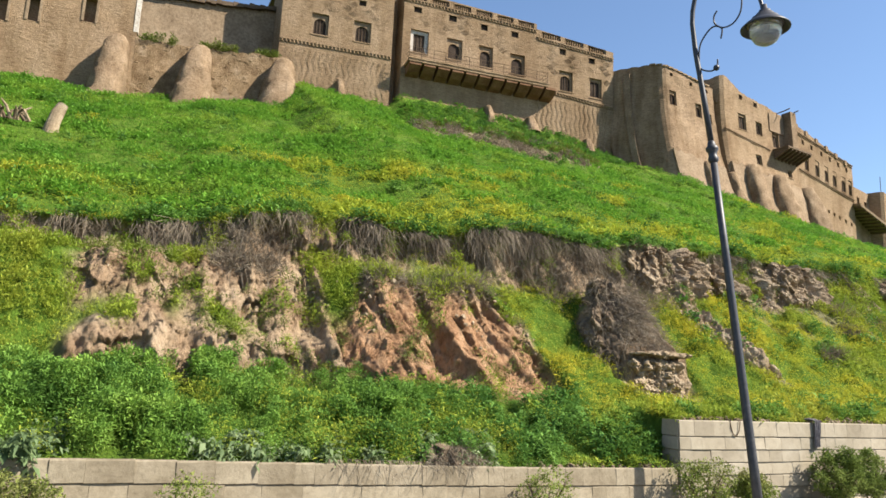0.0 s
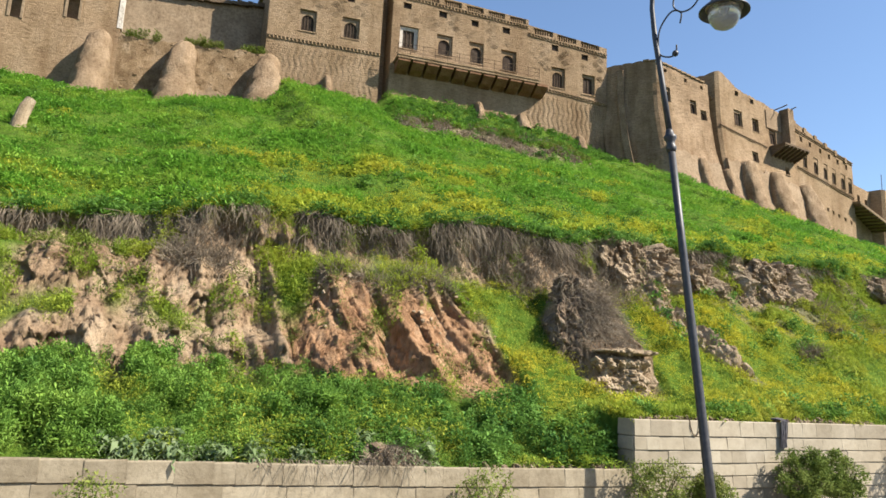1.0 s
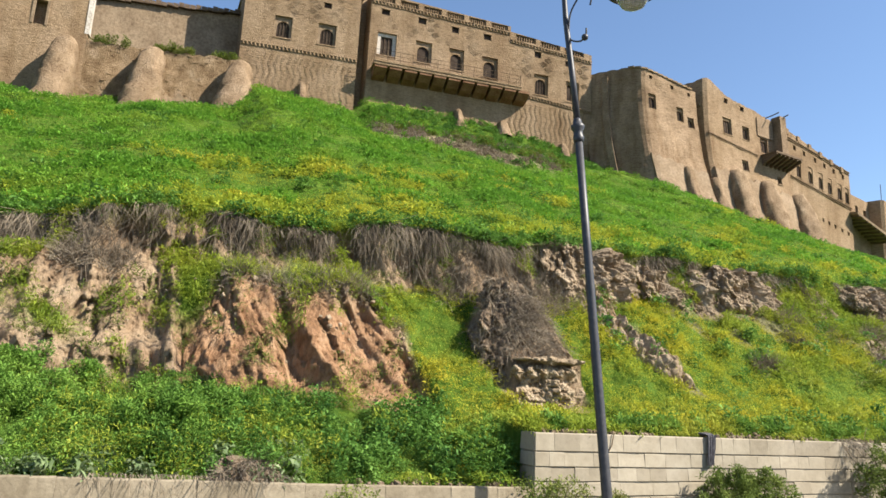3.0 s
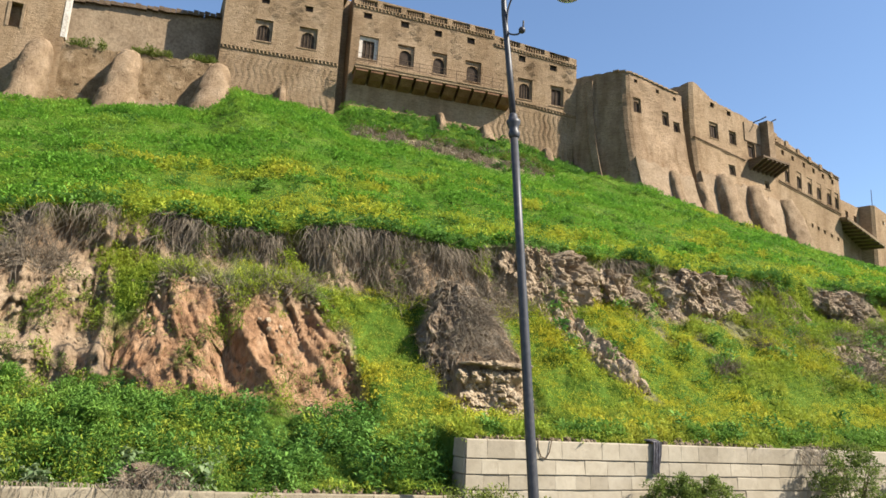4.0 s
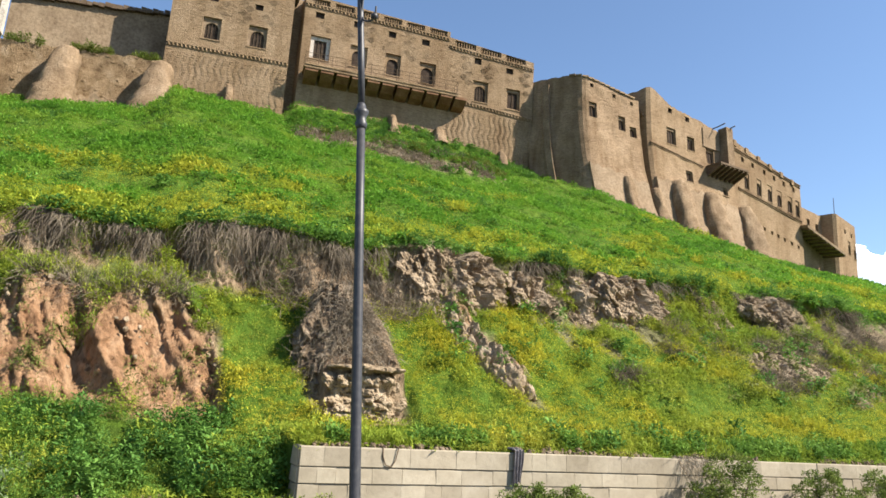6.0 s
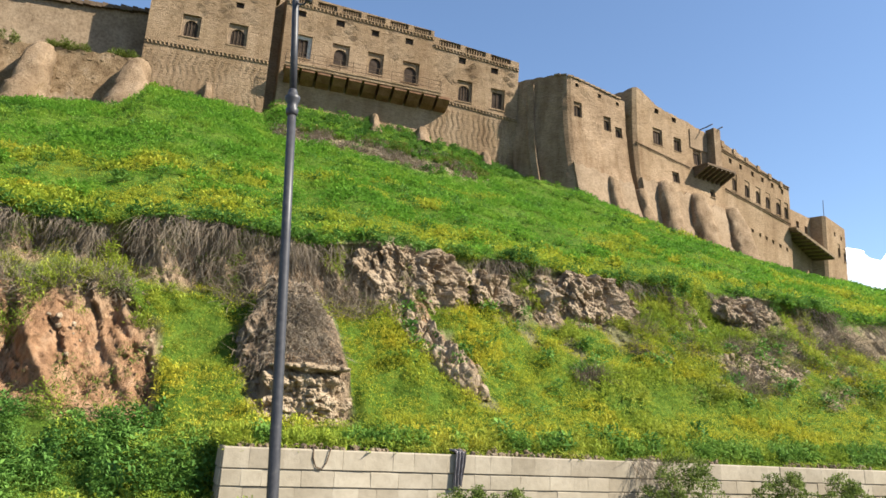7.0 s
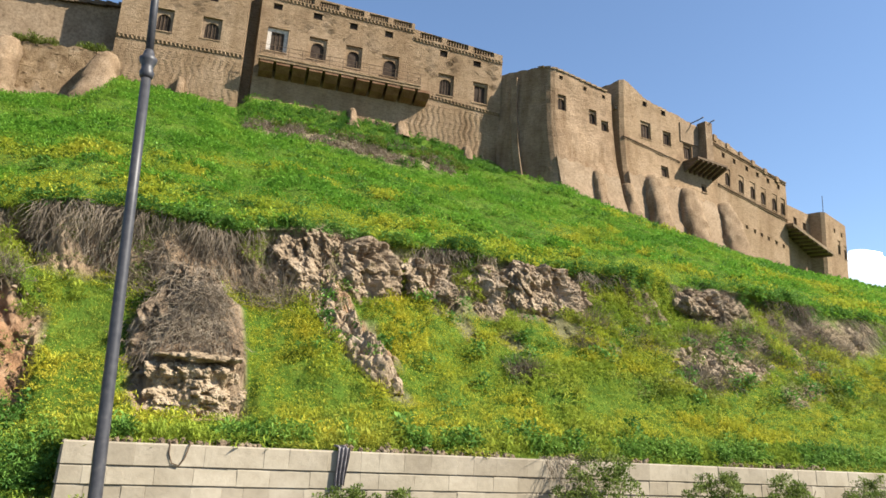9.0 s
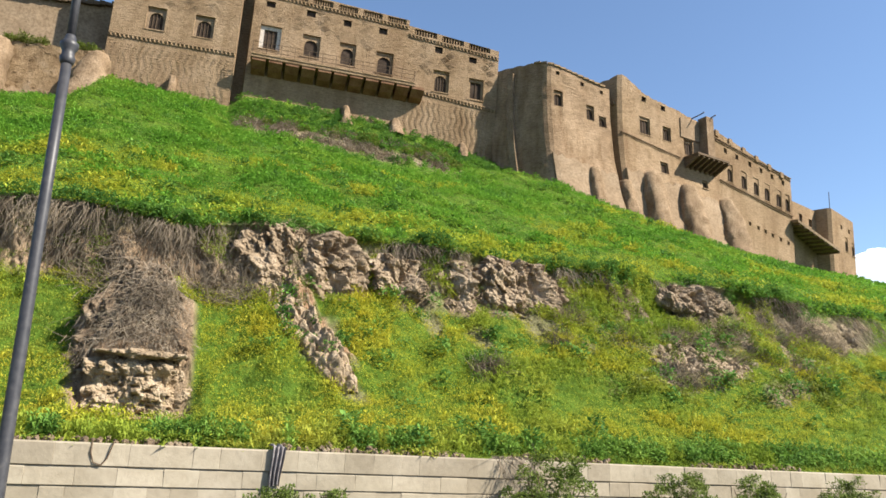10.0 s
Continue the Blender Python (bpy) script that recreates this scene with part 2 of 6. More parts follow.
def brow(x):
    y = knots(x, [-30, -13, -7, -1.2, 1.2, 4.6, 6.7, 12.75, 19.4, 30], [8.3, 8.2, 7.6, 7.25, 6.9, 6.7, 7.1, 7.8, 7.1, 6.9])
    z = knots(x, [-30, -15, -12, -10, -8.2, -7, -5.5, -4.2, -2.9, -1.3, 0.5, 2.3, 4.5, 7.3, 10, 12.2, 14.8, 19.4, 26, 60, 140], [5.6, 5.7, 5.85, 6.0, 6.45, 6.7, 6.65, 6.4, 6.45, 6.85, 6.8, 6.6, 6.95, 7.15, 7.3, 7.15, 7.25, 7.4, 7.15, 6.9, 6.5])
    return y, z


def wall_top(x):
    return np.where(np.asarray(x) < 0.0, knots(x, [-30, -12, -4, 0], [0.75, 0.56, 0.34, 0.28]), 1.35)


def foot_line(x):
    """Where the citadel's houses meet the slope."""
    return knots(x, [-18, -3.2, 5, 23.6, 25.3, 31, 40, 50, 60, 140], [33.2, 33.4, 33.4, 31.3, 28.2, 28.0, 28.6, 30.2, 31.5, 60])


def wobble(x):
    return (fbm(x * 0.45 + 2, 0 * x + 3.0, 4) - 0.5) * 1.3


def hem(x, y):
    """How far the turf of the brow leans out over the bank."""
    over = y - brow(x)[0] - wobble(x) - 0.15
    return 0.55 * np.exp(-((over / np.where(over > 0, 0.6, 0.22)) ** 2)) * np.clip((30 - x) / 4, 0, 1) * np.clip((fbm(x * 0.6 + 70, 0 * x, 3) - 0.25) * 4, 0, 1)


def land(x, y, rough=True):
    x, y = np.asarray(x, float), np.asarray(y, float)
    wob = wobble(x)
    (ty, tz), (ly, lz), (by, bz), (ey, ez) = toe(x), lip(x), bank(x), brow(x)
    by, ey = by + wob * 0.8, ey + wob
    wz = wall_top(x) - 0.06
    fl = foot_line(x)
    fz = knots(x, [-18, -12.8, -8.4, -3.8, -2.4, 4.8, 5.8, 10.6, 15.6, 19.2, 23.8, 25, 28, 34, 39, 46, 54, 60, 140], [18.0, 18.1, 18.7, 19.5, 21.4, 21.6, 22.6, 22.4, 22.0, 21.4, 20.3, 19.0, 17.7, 16.5, 16.0, 15.8, 16.2, 16.4, 6])
    hollow = knots(x, [-30, -4, 3, 6, 20, 24, 30, 60], [-0.6, -0.5, 0.1, 0.9, 0.9, 0, -0.5, -0.3])
    t = np.clip((y - ey) / (fl - ey), 0, 1)
    up = ez + (fz - ez) * (t - hollow * t**3 * (1 - t))
    seg = lambda y0, z0, y1, z1: z0 + (z1 - z0) * np.clip((y - y0) / np.maximum(y1 - y0, 0.05), 0, 1)
    z = seg(0.2, wz, ty, tz)
    z = np.where(y > ty, seg(ty, tz, ly, lz), z)
    z = np.where(y > ly, seg(ly, lz, by, bz), z)
    z = np.where(y > by, seg(by, bz, ey, ez), z)
    z = np.where(y > ey, up, z)
    if rough:
        face = np.clip((y - ty) / 0.4, 0, 1) * np.clip((ey - y) / 0.4, 0, 1)
        rill = np.abs(vnoise(x * 1.7 + 0.5 * vnoise(x, y), y * 0.35) - 0.5) * 2
        rill2 = np.abs(vnoise(x * 4.1 + 9, y * 0.8 + z * 0.5) - 0.5) * 2
        bare, redd = bareness(x, y)
        left = np.clip(-x * 0.8, 0.3, 1)
        groove = np.abs(vnoise(x * 1.25 + 0.25 * y + 31, y * 0.22) - 0.5) * 2
        z = z + face * ((fbm(x * 0.8, y * 0.9) - 0.5) * 0.7 + bare * left * ((0.45 - rill) * 0.45 * (1 - redd) + redd * (groove - 0.45) * 0.4 + (0.4 - rill2) * 0.08 + (fbm(x * 2.6 + 8, y * 2.6 + 2, 3) - 0.5) * 0.2 + (fbm(x * 6.5 + 3, y * 6.5 + 6, 3) - 0.5) * 0.14))
        # a tongue of crumbling earth below the first outcrop
        along = np.clip((6.2 - y) / 3.0, 0, 1)
        d = x - 5.55 - 0.85 * along - 0.5 * (fbm(y * 1.3, 0 * y + 3, 3) - 0.5)
        z = z + (0.3 + 0.7 * (fbm(x * 4, y * 4, 3) - 0.5)) * np.clip((d + 0.3) * 6, 0, 1) * np.clip(1 - d / 0.55, 0, 1) * np.clip((y - 3.0) * 2, 0, 1) * np.clip((6.6 - y) * 2, 0, 1)
        z = z + (fbm(x * 0.5 + 5, y * 0.5) - 0.5) * 0.5 * np.clip((y - ey) / 2, 0, 1) * np.clip((fl - y) / 3, 0, 1) + (fbm(x * 2.2, y * 2.2, 3) - 0.5) * 0.16 * np.clip(y / 1.0, 0, 1)
    return z


def spot(x, y, cx, cy, rx, ry, turn=0.0):
    c, s = math.cos(turn), math.sin(turn)
    dx, dy = x - cx, y - cy
    d = ((dx * c + dy * s) / rx) ** 2 + ((dy * c - dx * s) / ry) ** 2
    return np.clip(1.6 - d - 1.2 * (fbm(x * 1.6 + 3, y * 1.6 + z_seed, 3) - 0.5) * 2, 0, 1)


z_seed = 4.0


def bareness(x, y):
    """How bare of herbs the earth is, and how red it is, at a place in plan."""
    (ty, tz), (ly, lz), (by, bz), (ey, ez) = toe(x), lip(x), bank(x), brow(x)
    n = fbm(x * 0.9 + 40, y * 0.9 + 11, 4) - 0.5
    cliff = np.clip((y - ty + 0.45) * 3, 0, 1) * np.clip((ly + np.where(x < -6, 0.7, 0.6) - y + n * 1.8) * 3, 0, 1) * np.clip((-0.95 - x) * 4, 0, 1)
    green = np.clip((np.exp(-(((x + 6.35) / 0.5) ** 2)) * 1.1 - 0.3) * 2, 0, 1) * np.clip((y - 5.4) * 2, 0, 1)
    ledge = np.exp(-(((y - 5.45 - 0.8 * (fbm(x * 0.7, 0 * x + 8, 2) - 0.5)) / 0.22) ** 2)) * np.clip((fbm(x * 0.9 + 4, y + 1, 2) - 0.4) * 6, 0, 1) * np.clip(-6.8 - x, 0, 1)
    out = cliff * (1 - green) * (1 - 0.9 * ledge) * np.clip((n + 0.4) * 8, 0, 1)
    by, ey = by + wobble(x) * 0.8, ey + wobble(x)
    fringe = np.clip((y - by + 0.5) * 3, 0, 1) * np.clip((ey + 0.05 - y) * 4, 0, 1)
    gaps = np.clip((fbm(x * 0.7 + 12, 0 * x + 4, 3) - np.interp(x, [-22, 3.5, 6, 30], [0.25, 0.27, 0.44, 0.46])) * 12, 0, 1)
    out = np.maximum(out, fringe * gaps * np.clip((27 - x) * 0.5, 0, 1))
    out = out * np.clip((x + 13.4 + n) * 1.5, 0, 1) + (1 - np.clip((x + 13.4 + n) * 1.5, 0, 1)) * fringe * gaps
    block = np.clip((x - 0.7) * 5, 0, 1) * np.clip((3.25 - x) * 5, 0, 1) * np.clip((y - 2.2) * 5, 0, 1) * np.clip((5.3 - y) * 3, 0, 1)
    out = np.maximum(out, block)
    for cx, cy, rx, ry, turn in ((5.6, 6.7, 1.9, 0.85, 0.0), (6.02, 4.6, 0.55, 1.85, 0.29), (9.0, 6.6, 1.0, 0.7, 0.0), (12.0, 6.7, 1.7, 0.8, 0.2), (13.1, 5.7, 0.6, 0.8, 0.0), (9.6, 5.4, 0.4, 0.8, 0.3), (20.6, 6.9, 1.7, 0.55, 0.0), (18.3, 4.2, 1.9, 0.75, 0.15), (16.6, 3.7, 0.9, 0.5, 0.0), (20.4, 5.6, 0.9, 1.3, 0.3), (26.5, 6.5, 2.4, 0.6, 0.0), (20.8, 3.4, 1.4, 0.35, 0.3), (10.4, 3.4, 0.5, 0.3, 0.0), (18.7, 5.3, 1.5, 0.7, 0.3), (17.1, 4.5, 1.1, 0.6, 0.0), (10.6, 4.9, 0.45, 0.5, 0.0), (14.2, 4.6, 0.5, 0.35, 0.2), (23.0, 5.0, 0.7, 0.9, 0.3), (9.2, 28.6, 4.4, 1.25, -0.04), (15.2, 27.9, 3.6, 0.95, -0.12)):
        out = np.maximum(out, spot(x, y, cx, cy, rx, ry, turn) * (0.92 if cy > 20 else 0.62 if rx < 0.65 and cx > 7 else 0.95))
    tongue = np.clip(1.5 - ((x - 5.68 - 0.85 * np.clip((6.2 - y) / 3.0, 0, 1) - 0.5 * (fbm(y * 1.3, 0 * y + 3, 3) - 0.5)) / 0.3) ** 2, 0, 1) * np.clip((y - 3.1) * 3, 0, 1) * np.clip((6.5 - y) * 3, 0, 1)
    out = np.maximum(out, tongue)
    red = np.clip((x + 6.9) * 2, 0, 1) * np.clip((-0.8 - x) * 2, 0, 1) * np.clip((ly + 0.2 - y) * 2, 0, 1)
    red = np.maximum(red, 0.5 * tongue)
    return np.clip(out, 0, 1), red


def facets(u, v, seed):
    """Broken lumps: each cell of a jittered grid is a tilted plane of its own."""
    i0, j0 = np.floor(u).astype(int), np.floor(v).astype(int)
    best, out = np.full(np.shape(u), 9.0), np.zeros(np.shape(u))
    for di in (-1, 0, 1):
        for dj in (-1, 0, 1):
            i, j = i0 + di + 2000 + seed, j0 + dj + 2000
            a, b = GRID[i % 256, j % 256], GRID[(i * 3 + 71) % 256, (j * 5 + 13) % 256]
            du, dv = u - (i0 + di + a), v - (j0 + dj + b)
            d = du * du + dv * dv
            near = d < best
            p = (GRID[(i + 91) % 256, (j + 37) % 256] - 0.5) + du * (b - 0.5) * 1.6 + dv * (a - 0.5) * 1.6
            best, out = np.where(near, d, best), np.where(near, p, out)
    return out


def shove(x, y, z):
    """How far the face of the land stands out towards the street, beyond its plan."""
    face = bareness(x, y)[0] * np.clip((y - toe(x)[0]) / 0.3, 0, 1) * np.clip((brow(x)[0] + wobble(x) - y) / 0.3, 0, 1)
    sx = x + 0.42 * z * np.clip((x + 7) * 0.5, -0.3, 1) + 0.16 * (fbm(x * 1.5, z * 1.5 + 20, 2) - 0.5)
    red = knots(x, [-6.8, -6.0, -1.0, 0.0], [0, 1, 1, 0])
    pale = np.clip(-6.2 - x, 0, 1)
    fold = lambda k, o, vz: 0.4 - np.abs(vnoise(sx * k + o, z * vz + o) - 0.5) * 2
    out = (fbm(x * 0.9 + 5, z * 0.5, 2) - 0.5) * 0.7
    out = out + red * (fold(0.9, 0.6, 0.12) * 0.5 + fold(2.9, 3.0, 0.3) * 0.2) + (1 - red) * (fold(1.1, 4.0, 0.3) * 0.3 + fold(3.7, 3.0, 0.8) * 0.14)
    out = out + facets(sx * 1.6, z * 0.7, 5) * (0.24 * red + 0.24 * (1 - red)) + facets(sx * 4.2 + 7, z * 1.6, 11) * (0.14 * red + 0.13 * (1 - red)) + facets(sx * 9.0 + 3, z * 5.0, 23) * (0.06 + 0.015 * pale) + (fbm(x * 7 + 2, z * 7, 3) - 0.5) * 0.12 * pale
    # the pale cliff stands in two steps with a ledge between them
    step = 3.15 + 0.5 * (fbm(x * 0.6 + 9, 0 * x, 2) - 0.5) * 2
    out = out + pale * (0.42 * np.clip((step - z) * 3.0, 0, 1) - 0.12) + pale * facets(x * 0.9 + 2, z * 0.9, 31) * 0.2
    return hem(x, y) + face * out * knots(x, [-12, 0.5, 2, 30], [1, 1, 0.8, 0.8])


# ---- building helpers ----
BASE = {}


def mesh_of(name, verts, faces, mat, smooth=False):
    me = bpy.data.meshes.new(name)
    me.from_pydata([tuple(v) for v in verts], [], [tuple(f) for f in faces])
    me.materials.append(mat)
    if smooth:
        me.shade_smooth()
    me.update()
    return me


def fast_mesh(name, verts, quads, mat):
    """A large mesh of quads (or triangles) from arrays."""
    me = bpy.data.meshes.new(name)
    k = quads.shape[1]
    me.vertices.add(len(verts))
    me.vertices.foreach_set("co", np.ascontiguousarray(verts, np.float32).ravel())
    me.loops.add(quads.size)
    me.loops.foreach_set("vertex_index", np.ascontiguousarray(quads, np.int32).ravel())
    me.polygons.add(len(quads))
    me.polygons.foreach_set("loop_start", np.arange(0, quads.size, k, dtype=np.int32))
    me.polygons.foreach_set("loop_total", np.full(len(quads), k, np.int32))
    me.materials.append(mat)
    me.update(calc_edges=True)
    me.validate()
    return me


def thing(name, base, label, category, group="", kind=""):
    ob = new(name)
    ob.location = base
    BASE[name_of(ob)] = Vector(base)
    ob.empty_display_size = 0.3
    return tagged(ob, label, category, group, kind)


def name_of(ob):
    return ob.name


def part(name, bm, mat, parent, label="", smooth=False):
    """Links a bmesh, given in world places, as one mesh object under a thing or a part."""
    me = bpy.data.meshes.new(name)
    bm.to_mesh(me)
    bm.free()
    me.materials.append(mat)
    if smooth:
        me.shade_smooth()
    ob = new(name, me)
    base = BASE[name_of(parent)]
    me.transform(Matrix.Translation(-base))
    ob.parent = parent
    BASE[name_of(ob)] = base
    return tagged(ob, label) if label else ob


def box(bm, corner_map, a, b):
    """A box between two corners (s, z, d) of a mapped space."""
    vs = [bm.verts.new(corner_map(s, z, d)) for d in (a[2], b[2]) for z in (a[1], b[1]) for s in (a[0], b[0])]
    for f in ((0, 1, 3, 2), (4, 6, 7, 5), (0, 4, 5, 1), (2, 3, 7, 6), (0, 2, 6, 4), (1, 5, 7, 3)):
        bm.faces.new([vs[i] for i in f])
    return vs


def tube(bm, pts, radii, sides=10):
    """A round bar along points."""
    rings = []
    pts = [Vector(p) for p in pts]
    for i, p in enumerate(pts):
        t = (pts[min(i + 1, len(pts) - 1)] - pts[max(i - 1, 0)]).normalized()
        u = t.orthogonal().normalized() if i == 0 else (u - t * u.dot(t)).normalized()
        w = t.cross(u)
        r = radii[i] if isinstance(radii, (list, tuple)) else radii
        rings.append([bm.verts.new(p + (u * math.cos(2 * math.pi * k / sides) + w * math.sin(2 * math.pi * k / sides)) * r) for k in range(sides)])
    for a, b in zip(rings, rings[1:]):
        for k in range(sides):
            bm.faces.new((a[k], a[(k + 1) % sides], b[(k + 1) % sides], b[k]))
    bm.faces.new(rings[0][::-1])
    bm.faces.new(rings[-1])


# ---- ground, mound, road ----
xs = np.concatenate([np.arange(-24, -14, 0.12), np.arange(-14, 14, 0.045), np.arange(14, 34, 0.11), np.geomspace(34, 150, 90)])
ys = np.concatenate([np.arange(0.2, 2.6, 0.1), np.arange(2.6, 7.6, 0.034), np.arange(7.6, 9.2, 0.085), np.geomspace(9.2, 40, 85), np.array([46, 60, 90])])
X, Y = np.meshgrid(xs, ys)
Z = land(X, Y)
nx, ny = len(xs), len(ys)
idx = np.arange(nx * ny).reshape(ny, nx)
quads = np.stack([idx[:-1, :-1], idx[:-1, 1:], idx[1:, 1:], idx[1:, :-1]], -1).reshape(-1, 4)
YO = Y - shove(X, Y, Z)
me = fast_mesh("mound", np.stack([X, YO, Z], -1).reshape(-1, 3), quads, GROUND)
bare, red = bareness(X.ravel(), Y.ravel())
att = me.color_attributes.new("bare", "FLOAT_COLOR", "POINT")
att.data.foreach_set("color", np.stack([bare, red, np.clip((X.ravel() - 2.5) * 0.7, 0, 1) * np.clip(1 - 2.2 * red, 0, 1), 0 * bare + 1], -1).astype(np.float32).ravel())
me.shade_smooth()
tagged(new("ground", me), "green citadel mound with eroded bare earth cliffs", "ground", kind="structure")

GROUND_Z = -0.6
bm = bmesh.new()
box(bm, lambda s, z, d: Vector((s, d, z)), (-1500, GROUND_Z - 1.0, -1500), (1500, GROUND_Z - 0.12, -3.2))
ob = new("road", mesh_of("road", [v.co for v in bm.verts], [[v.index for v in f.verts] for f in (bm.verts.index_update() or bm.faces)], ASPHALT))
bm.free()
tagged(ob, "dark asphalt road along the mound", "road", kind="structure")
bm = bmesh.new()
box(bm, lambda s, z, d: Vector((s, d, z)), (-1500, GROUND_Z - 1.0, -3.2), (1500, GROUND_Z, 1.0))
bm.verts.index_update()
ob = new("pavement", mesh_of("pavement", [v.co for v in bm.verts], [[v.index for v in f.verts] for f in bm.faces], PAVING))
bm.free()
tagged(ob, "pale paved footway in front of the retaining wall", "pavement", kind="structure")


# ---- walls in plan: places by (s along, z up, d outwards) ----
def curve_map(points, slope=0.0, batter=None, rounded=False, s_from=0.0):
    """Maps s along a line in plan, z and d (outwards, to the street) to the world."""
    pts = [Vector((*p, 0)) for p in points]
    if rounded:
        for _ in range(3):
            cut = [pts[0]]
            for a, b in zip(pts, pts[1:]):
                la = min(0.25, 0.28 / max((b - a).length, 0.01))
                cut += [a.lerp(b, la), b.lerp(a, la)]
            pts = cut + [pts[-1]]
    run = [0.0]
    for a, b in zip(pts, pts[1:]):
        run.append(run[-1] + (b - a).length)

    def place(s, z, d=0.0):
        s -= s_from
        i = 0
        while i < len(run) - 2 and s > run[i + 1]:
            i += 1
        a, b = pts[i], pts[i + 1]
        e = (b - a).normalized()
        k = min(max((s - run[i]) / max(run[i + 1] - run[i], 1e-6), 0.0), 1.0) if rounded else (s - run[i]) / (run[i + 1] - run[i])
        n = Vector((e.y, -e.x, 0))
        if rounded and 0 < i < len(run) - 2:
            e0, e1 = (pts[i] - pts[i - 1]).normalized(), (pts[i + 2] - pts[i + 1]).normalized()
            t = ((e0 + e) * (1 - k) + (e + e1) * k).normalized()
            n = Vector((t.y, -t.x, 0))
        zz = z + slope * s
        p = a + (b - a) * k + n * d
        if batter:
            p.y -= batter(zz)
        return Vector((p.x, p.y, zz))

    return place


def uneven(s, z, amp, seed=0.0):
    return amp * (float(fbm(np.float64(s * 0.7 + seed), np.float64(z * 0.7), 3)) - 0.5) * 2


def wall_panel(parent, f, s0, s1, zb, top, holes, mat, depth=0.55, amp=0.04, step=0.5, ragged=0.0, name="wall", label="", seed=0.0):
    """A thick wall with openings right through its face. holes: (s0, s1, z0, z1)."""
    holes = [tuple(round(v, 3) for v in h) for h in holes]
    zmax = max(top(s0), top(s1), top((s0 + s1) / 2), top(s0 + (s1 - s0) * 0.2)) + ragged
    grid = lambda a, b, extra: sorted({round(v, 3) for v in list(np.linspace(a, b, max(2, int((b - a) / step) + 1))) + [e for e in extra if a < e < b]})
    ss = grid(s0, s1, [v for h in holes for v in h[:2]])
    zs = grid(zb, zmax, [v for h in holes for v in h[2:]])
    bm = bmesh.new()
    cap = {s: top(s) + ragged * (2 * random.random() - 1) for s in ss}
    made = {}

    def vert(s, z, back=False):
        z = min(z, cap[s])
        key = (s, round(z, 4), back)
        if key not in made:
            made[key] = bm.verts.new(f(s, z, -depth if back else uneven(s, z, amp, seed)))
        return made[key]

    def face(vs):
        vs = list(dict.fromkeys(vs))
        if len(vs) > 2:
            try:
                bm.faces.new(vs)
            except ValueError:
                pass

    inside = lambda s, z: any(h[0] < s < h[1] and h[2] < z < h[3] for h in holes)
    for a, b in zip(ss, ss[1:]):
        for c, d in zip(zs, zs[1:]):
            if c >= min(cap[a], cap[b]) and c >= max(cap[a], cap[b]):
                continue
            if not inside((a + b) / 2, (c + d) / 2):
                face((vert(a, c), vert(b, c), vert(b, d), vert(a, d)))
        face((vert(a, 99), vert(b, 99), vert(b, 99, True), vert(a, 99, True)))
        face((vert(b, zb), vert(a, zb), vert(a, zb, True), vert(b, zb, True)))
        for c, d in zip(zs, zs[1:]):
            face((vert(b, c, True), vert(a, c, True), vert(a, d, True), vert(b, d, True)))
    for s, flip in ((ss[0], 1), (ss[-1], -1)):
        for c, d in zip(zs, zs[1:]):
            face([vert(s, c), vert(s, d), vert(s, d, True), vert(s, c, True)][::flip])
    for h in holes:
        hs = [s for s in ss if h[0] <= s <= h[1]]
        hz = [z for z in zs if h[2] <= z <= h[3]]
        back = {(s, z): bm.verts.new(f(s, z, -min(depth, 0.5))) for s in hs for z in hz if s in (hs[0], hs[-1]) or z in (hz[0], hz[-1])}
        deep = lambda s, z: back[(s, z)]
        for a, b in zip(hs, hs[1:]):
            face((vert(a, h[2]), vert(b, h[2]), deep(b, h[2]), deep(a, h[2])))
            face((vert(b, h[3]), vert(a, h[3]), deep(a, h[3]), deep(b, h[3])))
        for a, b in zip(hz, hz[1:]):
            face((vert(h[0], b), vert(h[0], a), deep(h[0], a), deep(h[0], b)))
            face((vert(h[1], a), vert(h[1], b), deep(h[1], b), deep(h[1], a)))
    bmesh.ops.recalc_face_normals(bm, faces=bm.faces)
    return part(name, bm, mat, parent, label)


